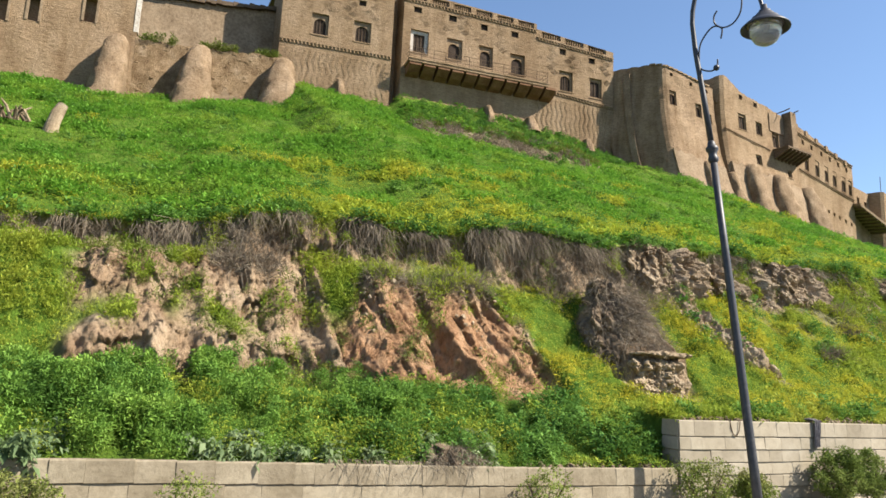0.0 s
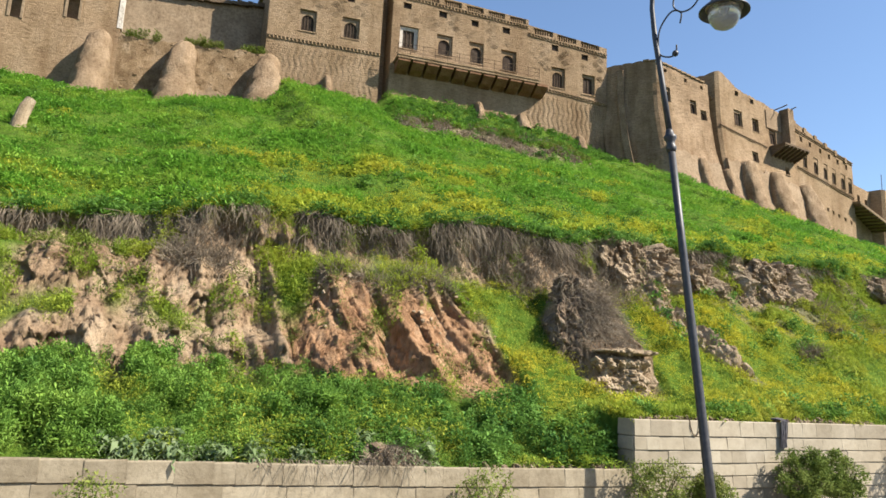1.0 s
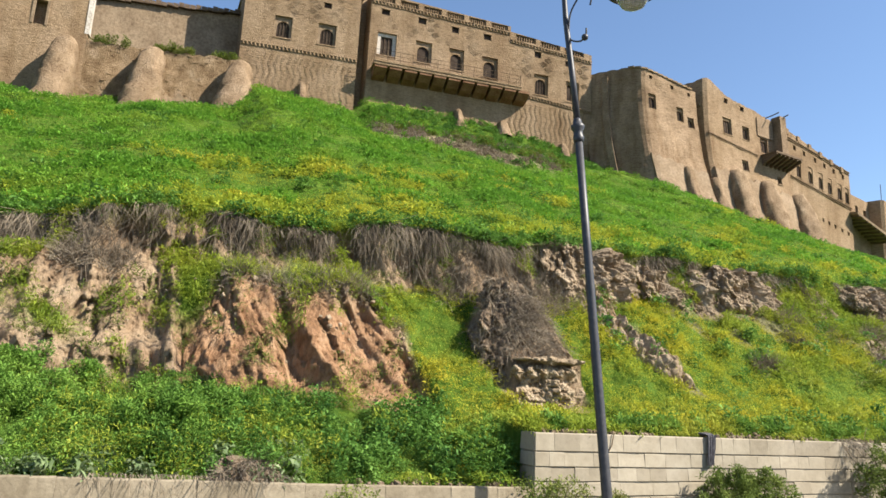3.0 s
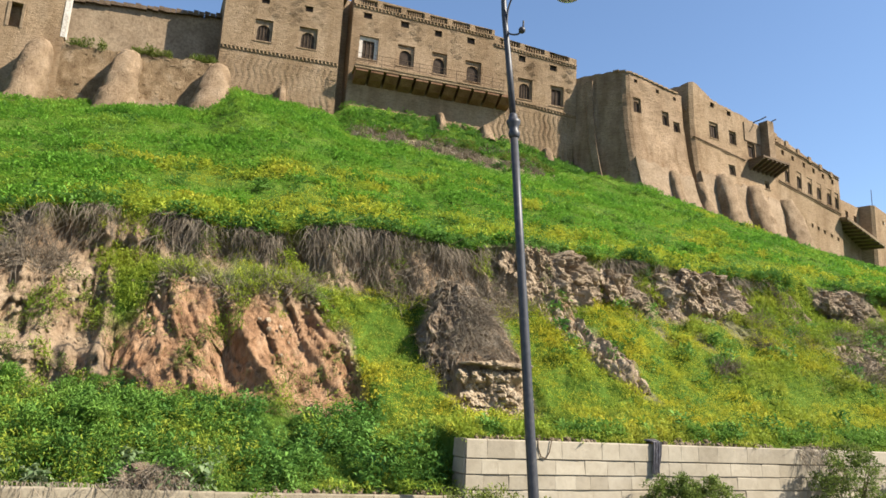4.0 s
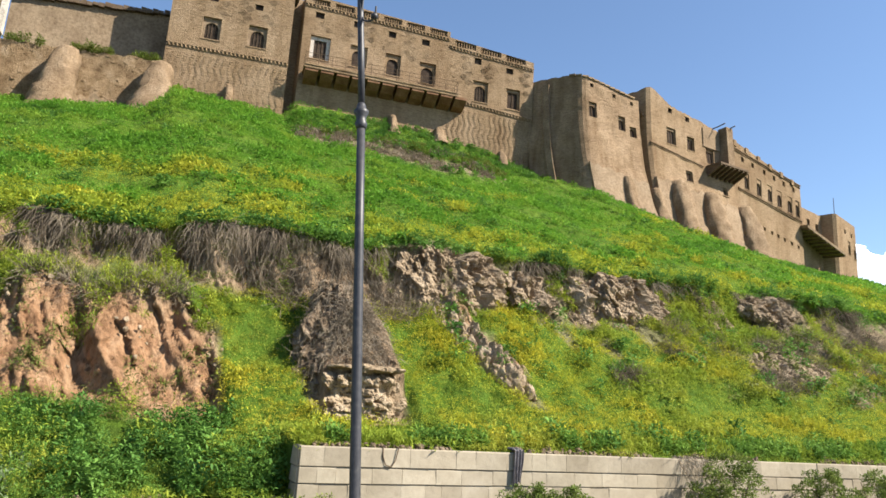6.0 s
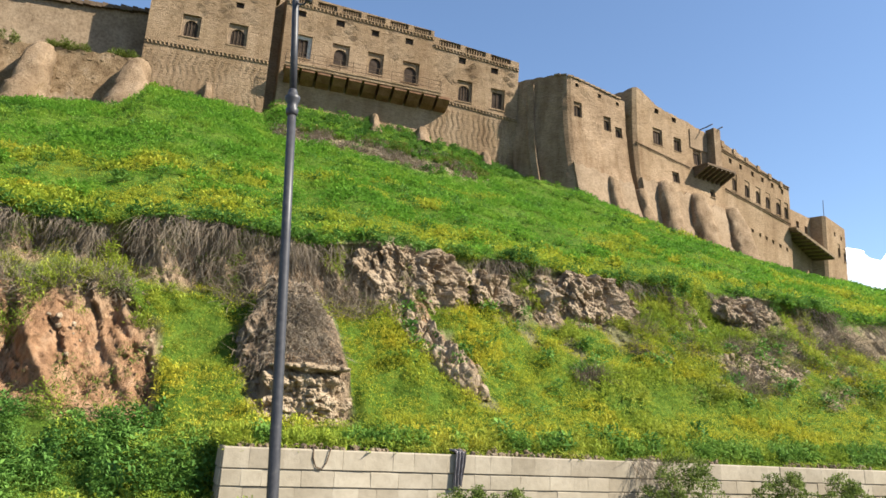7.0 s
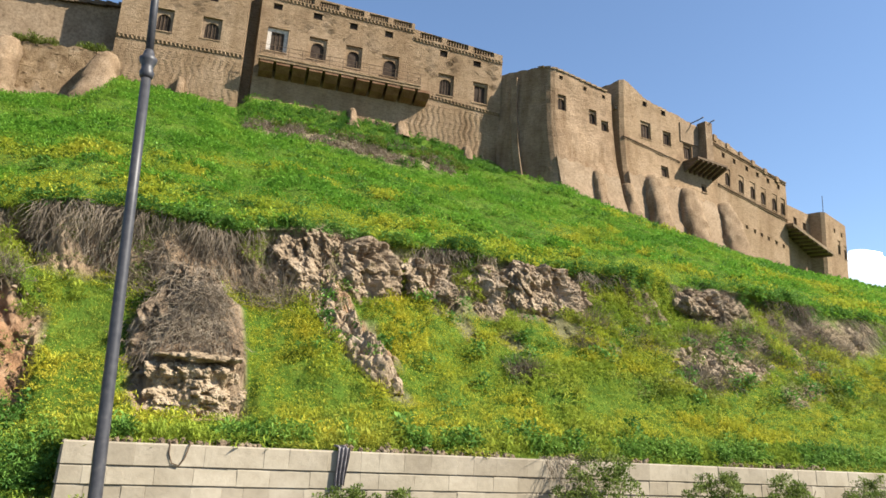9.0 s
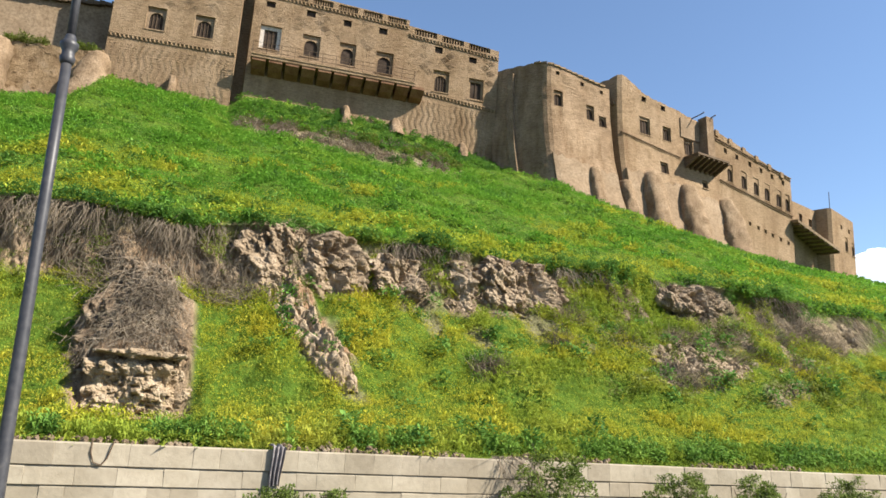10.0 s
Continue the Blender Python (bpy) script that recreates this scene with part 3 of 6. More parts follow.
def arch_window(parent, f, h, mat, arched=True, bars=3, sill=True, inset=0.16, fill=0.72, low=0.0, frame_mat=None):
    """A window in its niche: a plate with an arched opening, a dark shutter behind it, bars and a sill."""
    a, b, c, d = h
    w, t = b - a, d - c
    oa, ob_, ot = a + w * (1 - fill) / 2, b - w * (1 - fill) / 2, c + t * (0.68 if arched else 0.85)
    ob0 = c + low
    bm = bmesh.new()
    n = 8
    r = (ob_ - oa) / 2
    curve = [((oa + ob_) / 2 - r * math.cos(math.pi * i / n), ot - r * 0.55 + (r * math.sin(math.pi * i / n) if arched else r * 0.55)) for i in range(n + 1)]
    for thick in ((-inset, -inset - 0.07),):
        front, back = thick
        outline = [(oa, ob0)] + curve + [(ob_, ob0)]
        outer = [(a, ob0)] + [(a + w * i / n, d) for i in range(n + 1)] + [(b, ob0)]
        vo = [bm.verts.new(f(s, z, front)) for s, z in outer]
        vi = [bm.verts.new(f(s, z, front)) for s, z in outline]
        vb = [bm.verts.new(f(s, z, back)) for s, z in outline]
        for i in range(len(vo) - 1):
            bm.faces.new((vo[i], vi[i], vi[i + 1], vo[i + 1]))
            bm.faces.new((vi[i], vb[i], vb[i + 1], vi[i + 1]))
        if low > 0.02:
            bm.faces.new([bm.verts.new(f(s, z, front)) for s, z in ((a, c), (b, c), (b, ob0), (a, ob0))])
    win = part("window", bm, frame_mat or mat, parent)
    bm = bmesh.new()
    box(bm, f, (a + 0.01, c + 0.01, -inset - 0.16), (b - 0.01, d - 0.01, -inset - 0.1))
    part("shutter", bm, DARKWOOD, win, "dark weathered wooden shutter")
    for i in range(bars):
        bm = bmesh.new()
        s = oa + (ob_ - oa) * (i + 1) / (bars + 1)
        box(bm, f, (s - 0.014, ob0, -inset - 0.09), (s + 0.014, ot + r * 0.3, -inset - 0.05))
        part("window_bar", bm, WOOD, win)
    if sill:
        bm = bmesh.new()
        box(bm, f, (a - 0.05, c - 0.07, -0.3), (b + 0.05, c + 0.004, 0.05))
        part("sill", bm, mat, win)
    return win


def small_window(parent, f, h, mat):
    bm = bmesh.new()
    a, b, c, d = h
    box(bm, f, (a + 0.005, c + 0.005, -0.2), (b - 0.005, d - 0.005, -0.14))
    win = part("small_window", bm, DARKWOOD, parent, "small dark square opening")
    bm = bmesh.new()
    box(bm, f, (a - 0.04, d, -0.2), (b + 0.04, d + 0.06, 0.035))
    part("lintel", bm, mat, win)
    return win


def string_course(parent, f, s0, s1, z, mat):
    """A moulding of two thin courses with a row of slanting bricks between them."""
    bm = bmesh.new()
    box(bm, f, (s0, z + 0.09, -0.05), (s1, z + 0.15, 0.1))
    box(bm, f, (s0, z - 0.1, -0.05), (s1, z - 0.05, 0.06))
    s = s0 + 0.05
    while s < s1 - 0.2:
        vs = [bm.verts.new(f(s + ds, zz, d)) for zz in (z - 0.05, z + 0.09) for ds, d in ((0, 0.02), (0.11, 0.13), (0.22, 0.02))]
        for q in ((0, 1, 4, 3), (1, 2, 5, 4), (0, 2, 1), (3, 4, 5)):
            bm.faces.new([vs[i] for i in q])
        s += 0.27
    return part("string_course", bm, mat, parent, "projecting brick string course")


def diamonds(parent, f, s0, s1, z0, z1, holes, mat, pitch=0.8):
    """Bands of raised slanting bricks that make diamonds on the upper wall."""
    bm = bmesh.new()
    rows = int((z1 - z0) / (pitch * 0.5))
    for r in range(rows):
        zc = z0 + (r + 0.5) * pitch * 0.5
        s = s0 + pitch * (0.5 if r % 2 else 1.0)
        while s < s1 - 0.4:
            if not any(h[0] - 0.35 < s < h[1] + 0.35 and h[2] - 0.3 < zc < h[3] + 0.35 for h in holes):
                flip = -1 if (r + int(s / pitch)) % 2 else 1
                for k in range(4):
                    o = (k - 1.5) * 0.11
                    a, b = (s + (o - 0.18) * flip, zc + o * 0.6 + 0.15), (s + (o + 0.18) * flip, zc + o * 0.6 - 0.15)
                    vs = []
                    for d in (-0.03, 0.016):
                        for p, sg in ((a, 1), (b, 1), (b, -1), (a, -1)):
                            vs.append(bm.verts.new(f(p[0] + sg * 0.014 * flip, p[1] + sg * 0.019, d)))
                    for q in ((4, 5, 6, 7), (0, 1, 5, 4), (2, 3, 7, 6), (1, 2, 6, 5), (3, 0, 4, 7)):
                        bm.faces.new([vs[i] for i in q])
            s += pitch
    ob = part("brick_pattern", bm, mat, parent, "raised diamond brick pattern")
    ob["kind"] = "stuff"


def headers(parent, f, s0, s1, zb, zt, mat, pitch=0.42):
    """Rows of projecting brick ends on the lower wall."""
    bm = bmesh.new()
    r, z = 0, 20.6
    while z < zt - 0.25:
        s = s0 + 0.15 + abs(r % 8 - 4) * 0.055
        while s < s1 - 0.15:
            if z > zb(s) - 0.4:
                box(bm, f, (s, z, -0.03), (s + 0.17, z + 0.1, 0.03))
            s += pitch
        z += 0.17
        r += 1
    ob = part("header_bricks", bm, mat, parent, "rows of projecting brick ends")
    ob["kind"] = "stuff"


def buttress(parent, x, y, zb, zt, w, deep, mat, lean=0.35, label="rounded mud buttress", skew=0.0):
    """A tapered, rounded mud buttress that leans on the wall."""
    bm = bmesh.new()
    rings, n = [], 26
    for i in range(17):
        k = i / 16
        ww, dd = w * (1 - lean * k) * (1 if i < 15 else 0.9 if i < 16 else 0.65), deep * (1 - 0.72 * k)
        z = zb + (zt - zb) * k
        ring = []
        for j in range(n):
            a = 2 * math.pi * j / n
            ca, sa = math.copysign(abs(math.cos(a)) ** 0.72, math.cos(a)), math.copysign(abs(math.sin(a)) ** 0.72, math.sin(a))
            wob = 1 + 0.17 * (float(fbm(np.float64(x + math.cos(a) * 5), np.float64(z * 4 + math.sin(a) * 5), 3)) - 0.5) * 2 + 0.24 * (float(fbm(np.float64(x + math.cos(a) * 1.6), np.float64(z * 1.1 + math.sin(a) * 1.2), 3)) - 0.5) * 2
            ring.append(bm.verts.new((x + skew * k * w * lean / 2 + ca * ww / 2 * wob, y + deep * 0.9 * k * 0.5 + sa * (dd + 0.5) / 2 * wob, z)))
        rings.append(ring)
    for a, b in zip(rings, rings[1:]):
        for j in range(n):
            bm.faces.new((a[j], a[(j + 1) % n], b[(j + 1) % n], b[j]))
    bm.faces.new(rings[-1])
    return part("buttress", bm, mat, parent, label, smooth=True)


def straight(a, b):
    return lambda s: a + b * s


# ---- ruined house over a buttressed wall ----
fLW = curve_map([(-17.5, 33.2), (-3.2, 32.7)])
house = thing("ruined_house", (-10, 33, 18), "ruined mud-brick house front above a buttressed terrace wall", "house")
LHW = [(-0.79, -0.1, 21.94, 23.5), (2.12, 2.89, 22.6, 24.2), (-2.4, -1.71, 21.6, 23.2)]
wall_panel(house, fLW, -6.0, 5.2, 16.5, lambda s: 27.6, LHW, MUD, ragged=0.1, amp=0.08)
for h in LHW:
    bm = bmesh.new()
    for s in (h[0], h[1]):
        box(bm, fLW, (s - 0.07, h[2], -0.1), (s + 0.07, h[3], 0.07))
    part("window_jamb", bm, TANPLASTER, house, "pale plastered window jamb")
bm = bmesh.new()
box(bm, fLW, (5.0, 22.6, -0.5), (5.28, 26.6, 0.06))
part("white_pier", bm, PALE, house, "white plastered end of the wall")
terrace = thing("terrace_wall", (-8, 32.8, 18), "rubble terrace wall with three rounded mud buttresses", "wall")
wall_panel(terrace, fLW, 5.2, 14.5, 16.5, lambda s: 22.1 + 0.1 * (s - 5.2), [], RUBBLE, ragged=0.14, amp=0.14, step=0.35, depth=1.2)
for x, zb, zt, w in ((-13.7, 16.6, 21.8, 2.1), (-9.0, 17.0, 22.3, 2.4), (-3.7, 18.2, 22.7, 2.5)):
    buttress(terrace, x, 31.4, zb, zt, w * 1.12, 2.6, PLASTER, 0.5, skew=0.8)
wall_panel(terrace, lambda s, z, d=0.0: fLW(s, z, d + 0.1), 8.6, 14.4, 16.5, lambda s: 19.2 + 0.12 * (s - 8.6), [], PLINTH, amp=0.1, step=0.35, depth=0.4, ragged=0.5, name="plinth", label="pale washed-out render at the foot of the wall")
fUW = curve_map([(-13.5, 37.6), (-2.6, 37.2)])
ruin = thing("roofless_wall", (-8, 37.4, 22), "pale plastered wall of a roofless building", "wall")
wall_panel(ruin, fUW, 0.6, 10.6, 21.0, lambda s: 27.3 + 0.13 * s, [], TANPLASTER, ragged=0.22, amp=0.05, step=0.35)
bm = bmesh.new()
for i in range(26):
    s = 0.8 + i * 0.38
    z = 27.3 + 0.13 * s
    box(bm, fUW, (s, z - 0.12 + 0.1 * random.random(), -0.7), (s + 0.36, z + 0.16 + 0.12 * random.random(), 0.3))
part("roof_edge", bm, WOOD, ruin, "dark ragged eaves of earth and reed")

bm = bmesh.new()
for i in range(170):
    u, v = random.uniform(5.4, 14.2), random.random()
    z = 17.5 + (22.0 + 0.1 * (u - 5.2) - 17.5) * v
    r = random.uniform(0.04, 0.13)
    p = fLW(u, z, uneven(u, z, 0.14))
    g = bmesh.ops.create_icosphere(bm, subdivisions=1, radius=r, matrix=Matrix.Translation(p) @ Matrix.Diagonal((1.5, 0.3, 0.6, 1)))
    for q in g["verts"]:
        q.co += Vector((random.gauss(0, 0.15 * r), random.gauss(0, 0.15 * r), random.gauss(0, 0.15 * r)))
ob = part("face_stones", bm, RUBBLE, terrace, "rough stones standing out of the wall face")
ob["kind"] = "stuff"

# ---- brick house with two niches ----
fA = curve_map([(-3.2, 34.6), (4.8, 33.4)])
houseA = thing("brick_house", (0, 34, 21), "patterned mud-brick house with arched windows", "house", "citadel houses")
A_N = [(2.13, 3.35, 26.1, 27.75), (5.18, 6.47, 26.12, 27.75)]
A_S = [(5.46, 5.99, 29.0, 29.4), (2.4, 2.95, 29.0, 29.4)]
wall_panel(houseA, fA, 0.0, 8.1, 19.5, lambda s: 31.6, A_N + A_S, MUD, amp=0.03)
for h in A_N:
    arch_window(houseA, fA, h, MUD, frame_mat=PLINTH)
for h in A_S:
    small_window(houseA, fA, h, MUD)
string_course(houseA, fA, 0.0, 8.1, 25.25, MUD)
diamonds(houseA, fA, 0.3, 7.9, 27.2, 31.2, A_N + A_S, MUD)
headers(houseA, fA, 0.1, 8.0, lambda s: 21.7, 25.1, MUD)
buttress(houseA, 1.15, 33.5, 21.0, 22.9, 0.75, 0.9, PLASTER, 0.4, "small pointed mud buttress")
fAside = curve_map([(-3.15, 38.2), (-3.2, 34.62)])
wall_panel(houseA, fAside, 0.0, 3.5, 19.5, lambda s: 31.6, [], MUD, name="side_wall")
fSlot = curve_map([(4.7, 34.9), (5.8, 34.8)])
wall_panel(houseA, fSlot, -0.3, 1.4, 19.5, lambda s: 31.4, [], MUD, name="gap_wall")

# ---- long brick house with the balcony ----
fB = curve_map([(5.6, 33.4), (23.6, 31.3)])
houseB = thing("balcony_house", (14, 32.5, 21), "long patterned mud-brick house with balcony and parapet grilles", "house", "citadel houses")
B_N = [(3.52, 4.79, 26.2, 27.89), (6.15, 7.35, 26.09, 27.82), (8.81, 10.11, 26.0, 27.68), (13.16, 14.4, 25.36, 27.09), (15.93, 17.1, 25.25, 26.97)]
B_D = (0.62, 2.05, 26.2, 28.0)
B_S = [(0.8, 1.41, 29.41, 29.86), (3.62, 4.25, 29.3, 29.78), (6.28, 6.84, 29.12, 29.6), (8.88, 9.49, 29.07, 29.55), (13.18, 13.76, 28.45, 28.96), (15.85, 16.45, 28.19, 28.65)]
G1 = [(0.35 + 1.82 * i, 1.75 + 1.82 * i, 30.47 - 0.028 * 1.82 * i, 30.92 - 0.03 * 1.82 * i) for i in range(6)]
G2 = [(11.55 + 2.12 * i, 13.25 + 2.12 * i, 29.58 - 0.07 * 2.12 * i, 30.08 - 0.07 * 2.12 * i) for i in range(3)]
wall_panel(houseB, fB, 0.0, 11.1, 19.5, lambda s: 31.15 - 0.045 * s, B_N[:3] + [B_D] + B_S[:4] + G1, MUD, amp=0.03)
wall_panel(houseB, fB, 11.1, 18.2, 19.0, lambda s: 31.2 - 0.088 * s, B_N[3:] + B_S[4:] + G2, MUD, amp=0.03, seed=5.0)
for h in B_N[:4]:
    arch_window(houseB, fB, h, MUD, bars=0 if h[0] < 11 else 3)
arch_window(houseB, fB, B_N[4], MUD, arched=False, bars=1, low=0.15)
arch_window(houseB, fB, B_D, MUD, arched=False, bars=2, frame_mat=PALE, fill=0.62)
for h in B_S:
    small_window(houseB, fB, h, MUD)
for h in G1 + G2:
    bm = bmesh.new()
    box(bm, fB, (h[0], h[2], -0.4), (h[1], h[3], -0.34))
    gr = part("parapet_grille", bm, DARKWOOD, houseB, "dark slatted parapet grille")
    n = 8
    for i in range(n):
        bm = bmesh.new()
        s = h[0] + (h[1] - h[0]) * (i + 0.5) / n
        box(bm, fB, (s - 0.035, h[2], -0.16), (s + 0.035, h[3], -0.08))
        part("slat", bm, MUD, gr)
for a, b, z0, k in ((0.0, 11.1, 30.3, -0.03), (11.1, 18.2, 29.4 + 0.07 * 11.1, -0.07)):
    fk = curve_map([(5.6, 33.4), (23.6, 31.3)], slope=k)
    string_course(houseB, fk, a, b, z0, MUD)
fBs = curve_map([(5.6, 33.4), (23.6, 31.3)], slope=-0.075)
string_course(houseB, fBs, 11.9, 18.2, 25.95, MUD)
diamonds(houseB, fB, 0.2, 11.0, 27.6, 30.1, B_N + B_S + [B_D], MUD)
diamonds(houseB, fB, 11.2, 18.1, 26.6, 29.1, B_N + B_S, MUD)
headers(houseB, fB, 11.0, 18.1, lambda s: 22.3 - 0.2 * (s - 11), 24.7, MUD)
fBside = curve_map([(5.65, 36.0), (5.6, 33.42)])
wall_panel(houseB, fBside, 0.0, 2.55, 19.5, lambda s: 31.1, [], MUD, name="side_wall")
fBr = curve_map([(23.62, 31.3), (24.0, 35.0)])
wall_panel(houseB, fBr, 0.02, 3.6, 19.0, lambda s: 29.6, [], MUD, name="side_wall")
for s, w in ((7.0, 0.95), (10.6, 1.1), (15.6, 0.8)):
    p = fB(s, 22, 0.5)
    buttress(houseB, p.x, p.y, 21.2 - max(0, s - 11) * 0.2, 22.85 - max(0, s - 9) * 0.2, w, 0.9, PLASTER, 0.5, "small pointed mud buttress")
balcony = thing("balcony", tuple(fB(6, 24.8, 0)), "long old balcony on slanting timber brackets", "balcony")
bm = bmesh.new()
box(bm, fB, (0.25, 24.85, -0.2), (11.6, 25.05, 1.25))
box(bm, fB, (0.25, 25.05, 1.05), (11.6, 25.16, 1.3))
part("balcony_floor", bm, MUD, balcony)
for i in range(11):
    s = 0.35 + i * 1.105
    bm = bmesh.new()
    vs = [bm.verts.new(fB(s + ds, z, d)) for ds in (0.0, 0.9) for z, d in ((24.85, 1.2), (24.66, 1.2), (24.3 + 0.05 * random.uniform(-1, 1), 0.62), (24.08, -0.1), (24.85, -0.1))]
    for a in (vs[:5], vs[5:][::-1]):
        bm.faces.new(a)
    for k in range(5):
        bm.faces.new((vs[k], vs[5 + k], vs[5 + (k + 1) % 5], vs[(k + 1) % 5]))
    bmesh.ops.recalc_face_normals(bm, faces=bm.faces)
    part("bracket", bm, BEAM, balcony)
for i in range(13):
    bm = bmesh.new()
    s = 0.3 + i * 0.937
    tube(bm, [fB(s, 25.05, 1.2), fB(s, 26.0, 1.2)], 0.022, 6)
    part("rail_post", bm, WOOD, balcony)
for z in (25.4, 25.7, 26.0):
    bm = bmesh.new()
    tube(bm, [fB(0.3, z, 0), fB(0.3, z, 1.2), fB(11.55, z, 1.2), fB(11.55, z, 0)], 0.016, 6)
    part("rail", bm, WOOD, balcony)

# ---- rounded, battered tower house ----
swell = lambda zt, zf, out: (lambda z: out * max(0.0, min(1.2, (zt - z) / (zt - zf))) ** 2.2)
fT1 = curve_map([(23.35, 31.9), (26.0, 28.5), (26.5, 28.22), (31.9, 28.3)], batter=swell(28, 18, 1.7), rounded=True, s_from=-3.5)
tower = thing("tower_house", (28, 28, 18), "plain mud-plastered house with battered rounded walls", "house", "citadel houses")
T1W = [(1.6, 2.35, 24.6, 25.85), (4.36, 5.05, 24.1, 25.3), (5.45, 6.1, 23.75, 24.65)]
T1S = [(1.75, 2.05, 27.1, 27.4), (3.9, 4.2, 26.75, 27.05), (5.6, 5.9, 26.5, 26.8)]
wall_panel(tower, fT1, -3.45, 6.5, 15.0, lambda s: 28.05 - 0.15 * max(s, 0), T1W + T1S, ROUGHWALL, amp=0.1, step=0.3, depth=0.5, ragged=0.05)
wall_panel(tower, lambda s, z, d=0.0: fT1(s, z, d + 0.35), -1.95, -1.45, 15.0, lambda s: 27.5, [], PLASTER, amp=0.08, step=0.3, depth=0.4, ragged=0.1, name="pilaster")
for h in T1W:
    arch_window(tower, fT1, h, ROUGHWALL, bars=1, inset=0.12, fill=0.9, sill=False)
for h in T1S:
    small_window(tower, fT1, h, ROUGHWALL)
bm = bmesh.new()
for i in range(12):
    box(bm, fT1, (0.1 + i * 0.5, 28.0 - 0.15 * (0.1 + i * 0.5), -0.4), (0.56 + i * 0.5, 28.13 - 0.15 * (0.1 + i * 0.5), 0.12))
part("coping", bm, MUD, tower)
wall_panel(tower, lambda s, z, d=0.0: fT1(s, z, d + 0.14), 1.2, 6.4, 15.0, lambda s: 20.8 - 0.17 * s, [], PLINTH, amp=0.1, step=0.3, depth=0.4, ragged=0.22, name="plinth", label="pale rendered foot of the wall")
for x, y, zt, w in ((29.5, 26.4, 20.0, 1.5), (32.3, 26.5, 19.6, 1.5)):
    buttress(tower, x, y, 15.6, zt, w, 1.9, PLASTER, 0.45)

# ---- house with the small balcony ----
T2P = [(31.6, 31.5), (32.2, 27.84), (40.9, 28.84)]
fT2 = curve_map(T2P, batter=swell(27, 17.5, 1.3), s_from=-3.36)
houseC = thing("stepped_house", (36, 28.3, 18), "tall mud-brick house with a small timber balcony", "house", "citadel houses")
T2W = [(2.42, 3.5, 24.04, 25.48), (4.81, 5.7, 24.06, 25.26), (4.3, 5.1, 21.17, 22.13), (8.8, 9.4, 20.9, 21.6)]
T2S = [(2.63, 3.1, 26.75, 27.15), (4.7, 5.15, 26.55, 26.95)]
T2D = [(7.1, 8.1, 23.4, 24.75)]
T2T = lambda s: 28.35 if s < 0.9 else (28.35 - 0.45 * (s - 0.9) if s < 3 else 27.4 - 0.115 * (s - 3))
wall_panel(houseC, fT2, -2.6, 10.4, 14.5, T2T, T2W + T2S + T2D, MUD, amp=0.08, ragged=0.08, step=0.45)
for h in T2W + T2D:
    arch_window(houseC, fT2, h, MUD, arched=False, bars=2, inset=0.13, fill=0.84)
for h in T2S:
    small_window(houseC, fT2, h, MUD)
fT2s = curve_map(T2P[1:], slope=-0.11, batter=swell(27, 17.5, 1.3), s_from=0.35)
string_course(houseC, fT2s, 0.5, 6.6, 23.55, MUD)
bm = bmesh.new()
box(bm, fT2, (6.75, 24.85, 0.02), (8.85, 26.5, 0.1))
part("plaster_field", bm, PLINTH, houseC, "pale plastered field above the balcony door")
bm = bmesh.new()
box(bm, fT2, (8.95, 23.2, -0.1), (9.75, 26.95, 0.75))
part("pier", bm, PLASTER, houseC)
for x, y, zt, w in ((34.7, 26.3, 20.7, 2.5), (38.4, 26.7, 20.5, 2.7), (42.8, 27.3, 20.2, 2.8)):
    buttress(houseC, x, y, 14.6, zt, w, 2.6, PLASTER, 0.4)
wall_panel(houseC, lambda s, z, d=0.0: fT2(s, z, d + 0.16), 0.6, 10.2, 14.5, lambda s: 20.7 - 0.07 * s, [], PLINTH, amp=0.1, step=0.4, depth=0.4, ragged=0.25, name="plinth", label="pale rendered foot of the wall")
bal2 = thing("small_balcony", tuple(fT2(8.8, 22.8, 0)), "small timber balcony on brackets under beams", "balcony")
bm = bmesh.new()
box(bm, fT2, (6.9, 22.95, -0.2), (10.4, 23.12, 1.5))
part("balcony_floor", bm, WOOD, bal2)
for i in range(7):
    bm = bmesh.new()
    s = 6.95 + i * 0.55
    vs = [bm.verts.new(fT2(s + ds, z, d)) for ds in (0, 0.16) for z, d in ((22.95, 1.45), (22.82, 1.45), (22.2, 0.0), (22.95, -0.1))]
    bm.faces.new(vs[:4])
    bm.faces.new(vs[4:][::-1])
    for k in range(4):
        bm.faces.new((vs[k], vs[4 + k], vs[4 + (k + 1) % 4], vs[(k + 1) % 4]))
    part("bracket", bm, WOOD, bal2)
for s, z in ((8.2, 26.8), (9.5, 26.9)):
    bm = bmesh.new()
    p = fT2(s, z, -0.3)
    tube(bm, [p, fT2(s + 0.1, z + 0.1, 0.6), fT2(s + 0.15, z + 0.2, 1.1)], 0.05, 6)
    part("roof_beam", bm, WOOD, houseC, "protruding round timber roof beam")

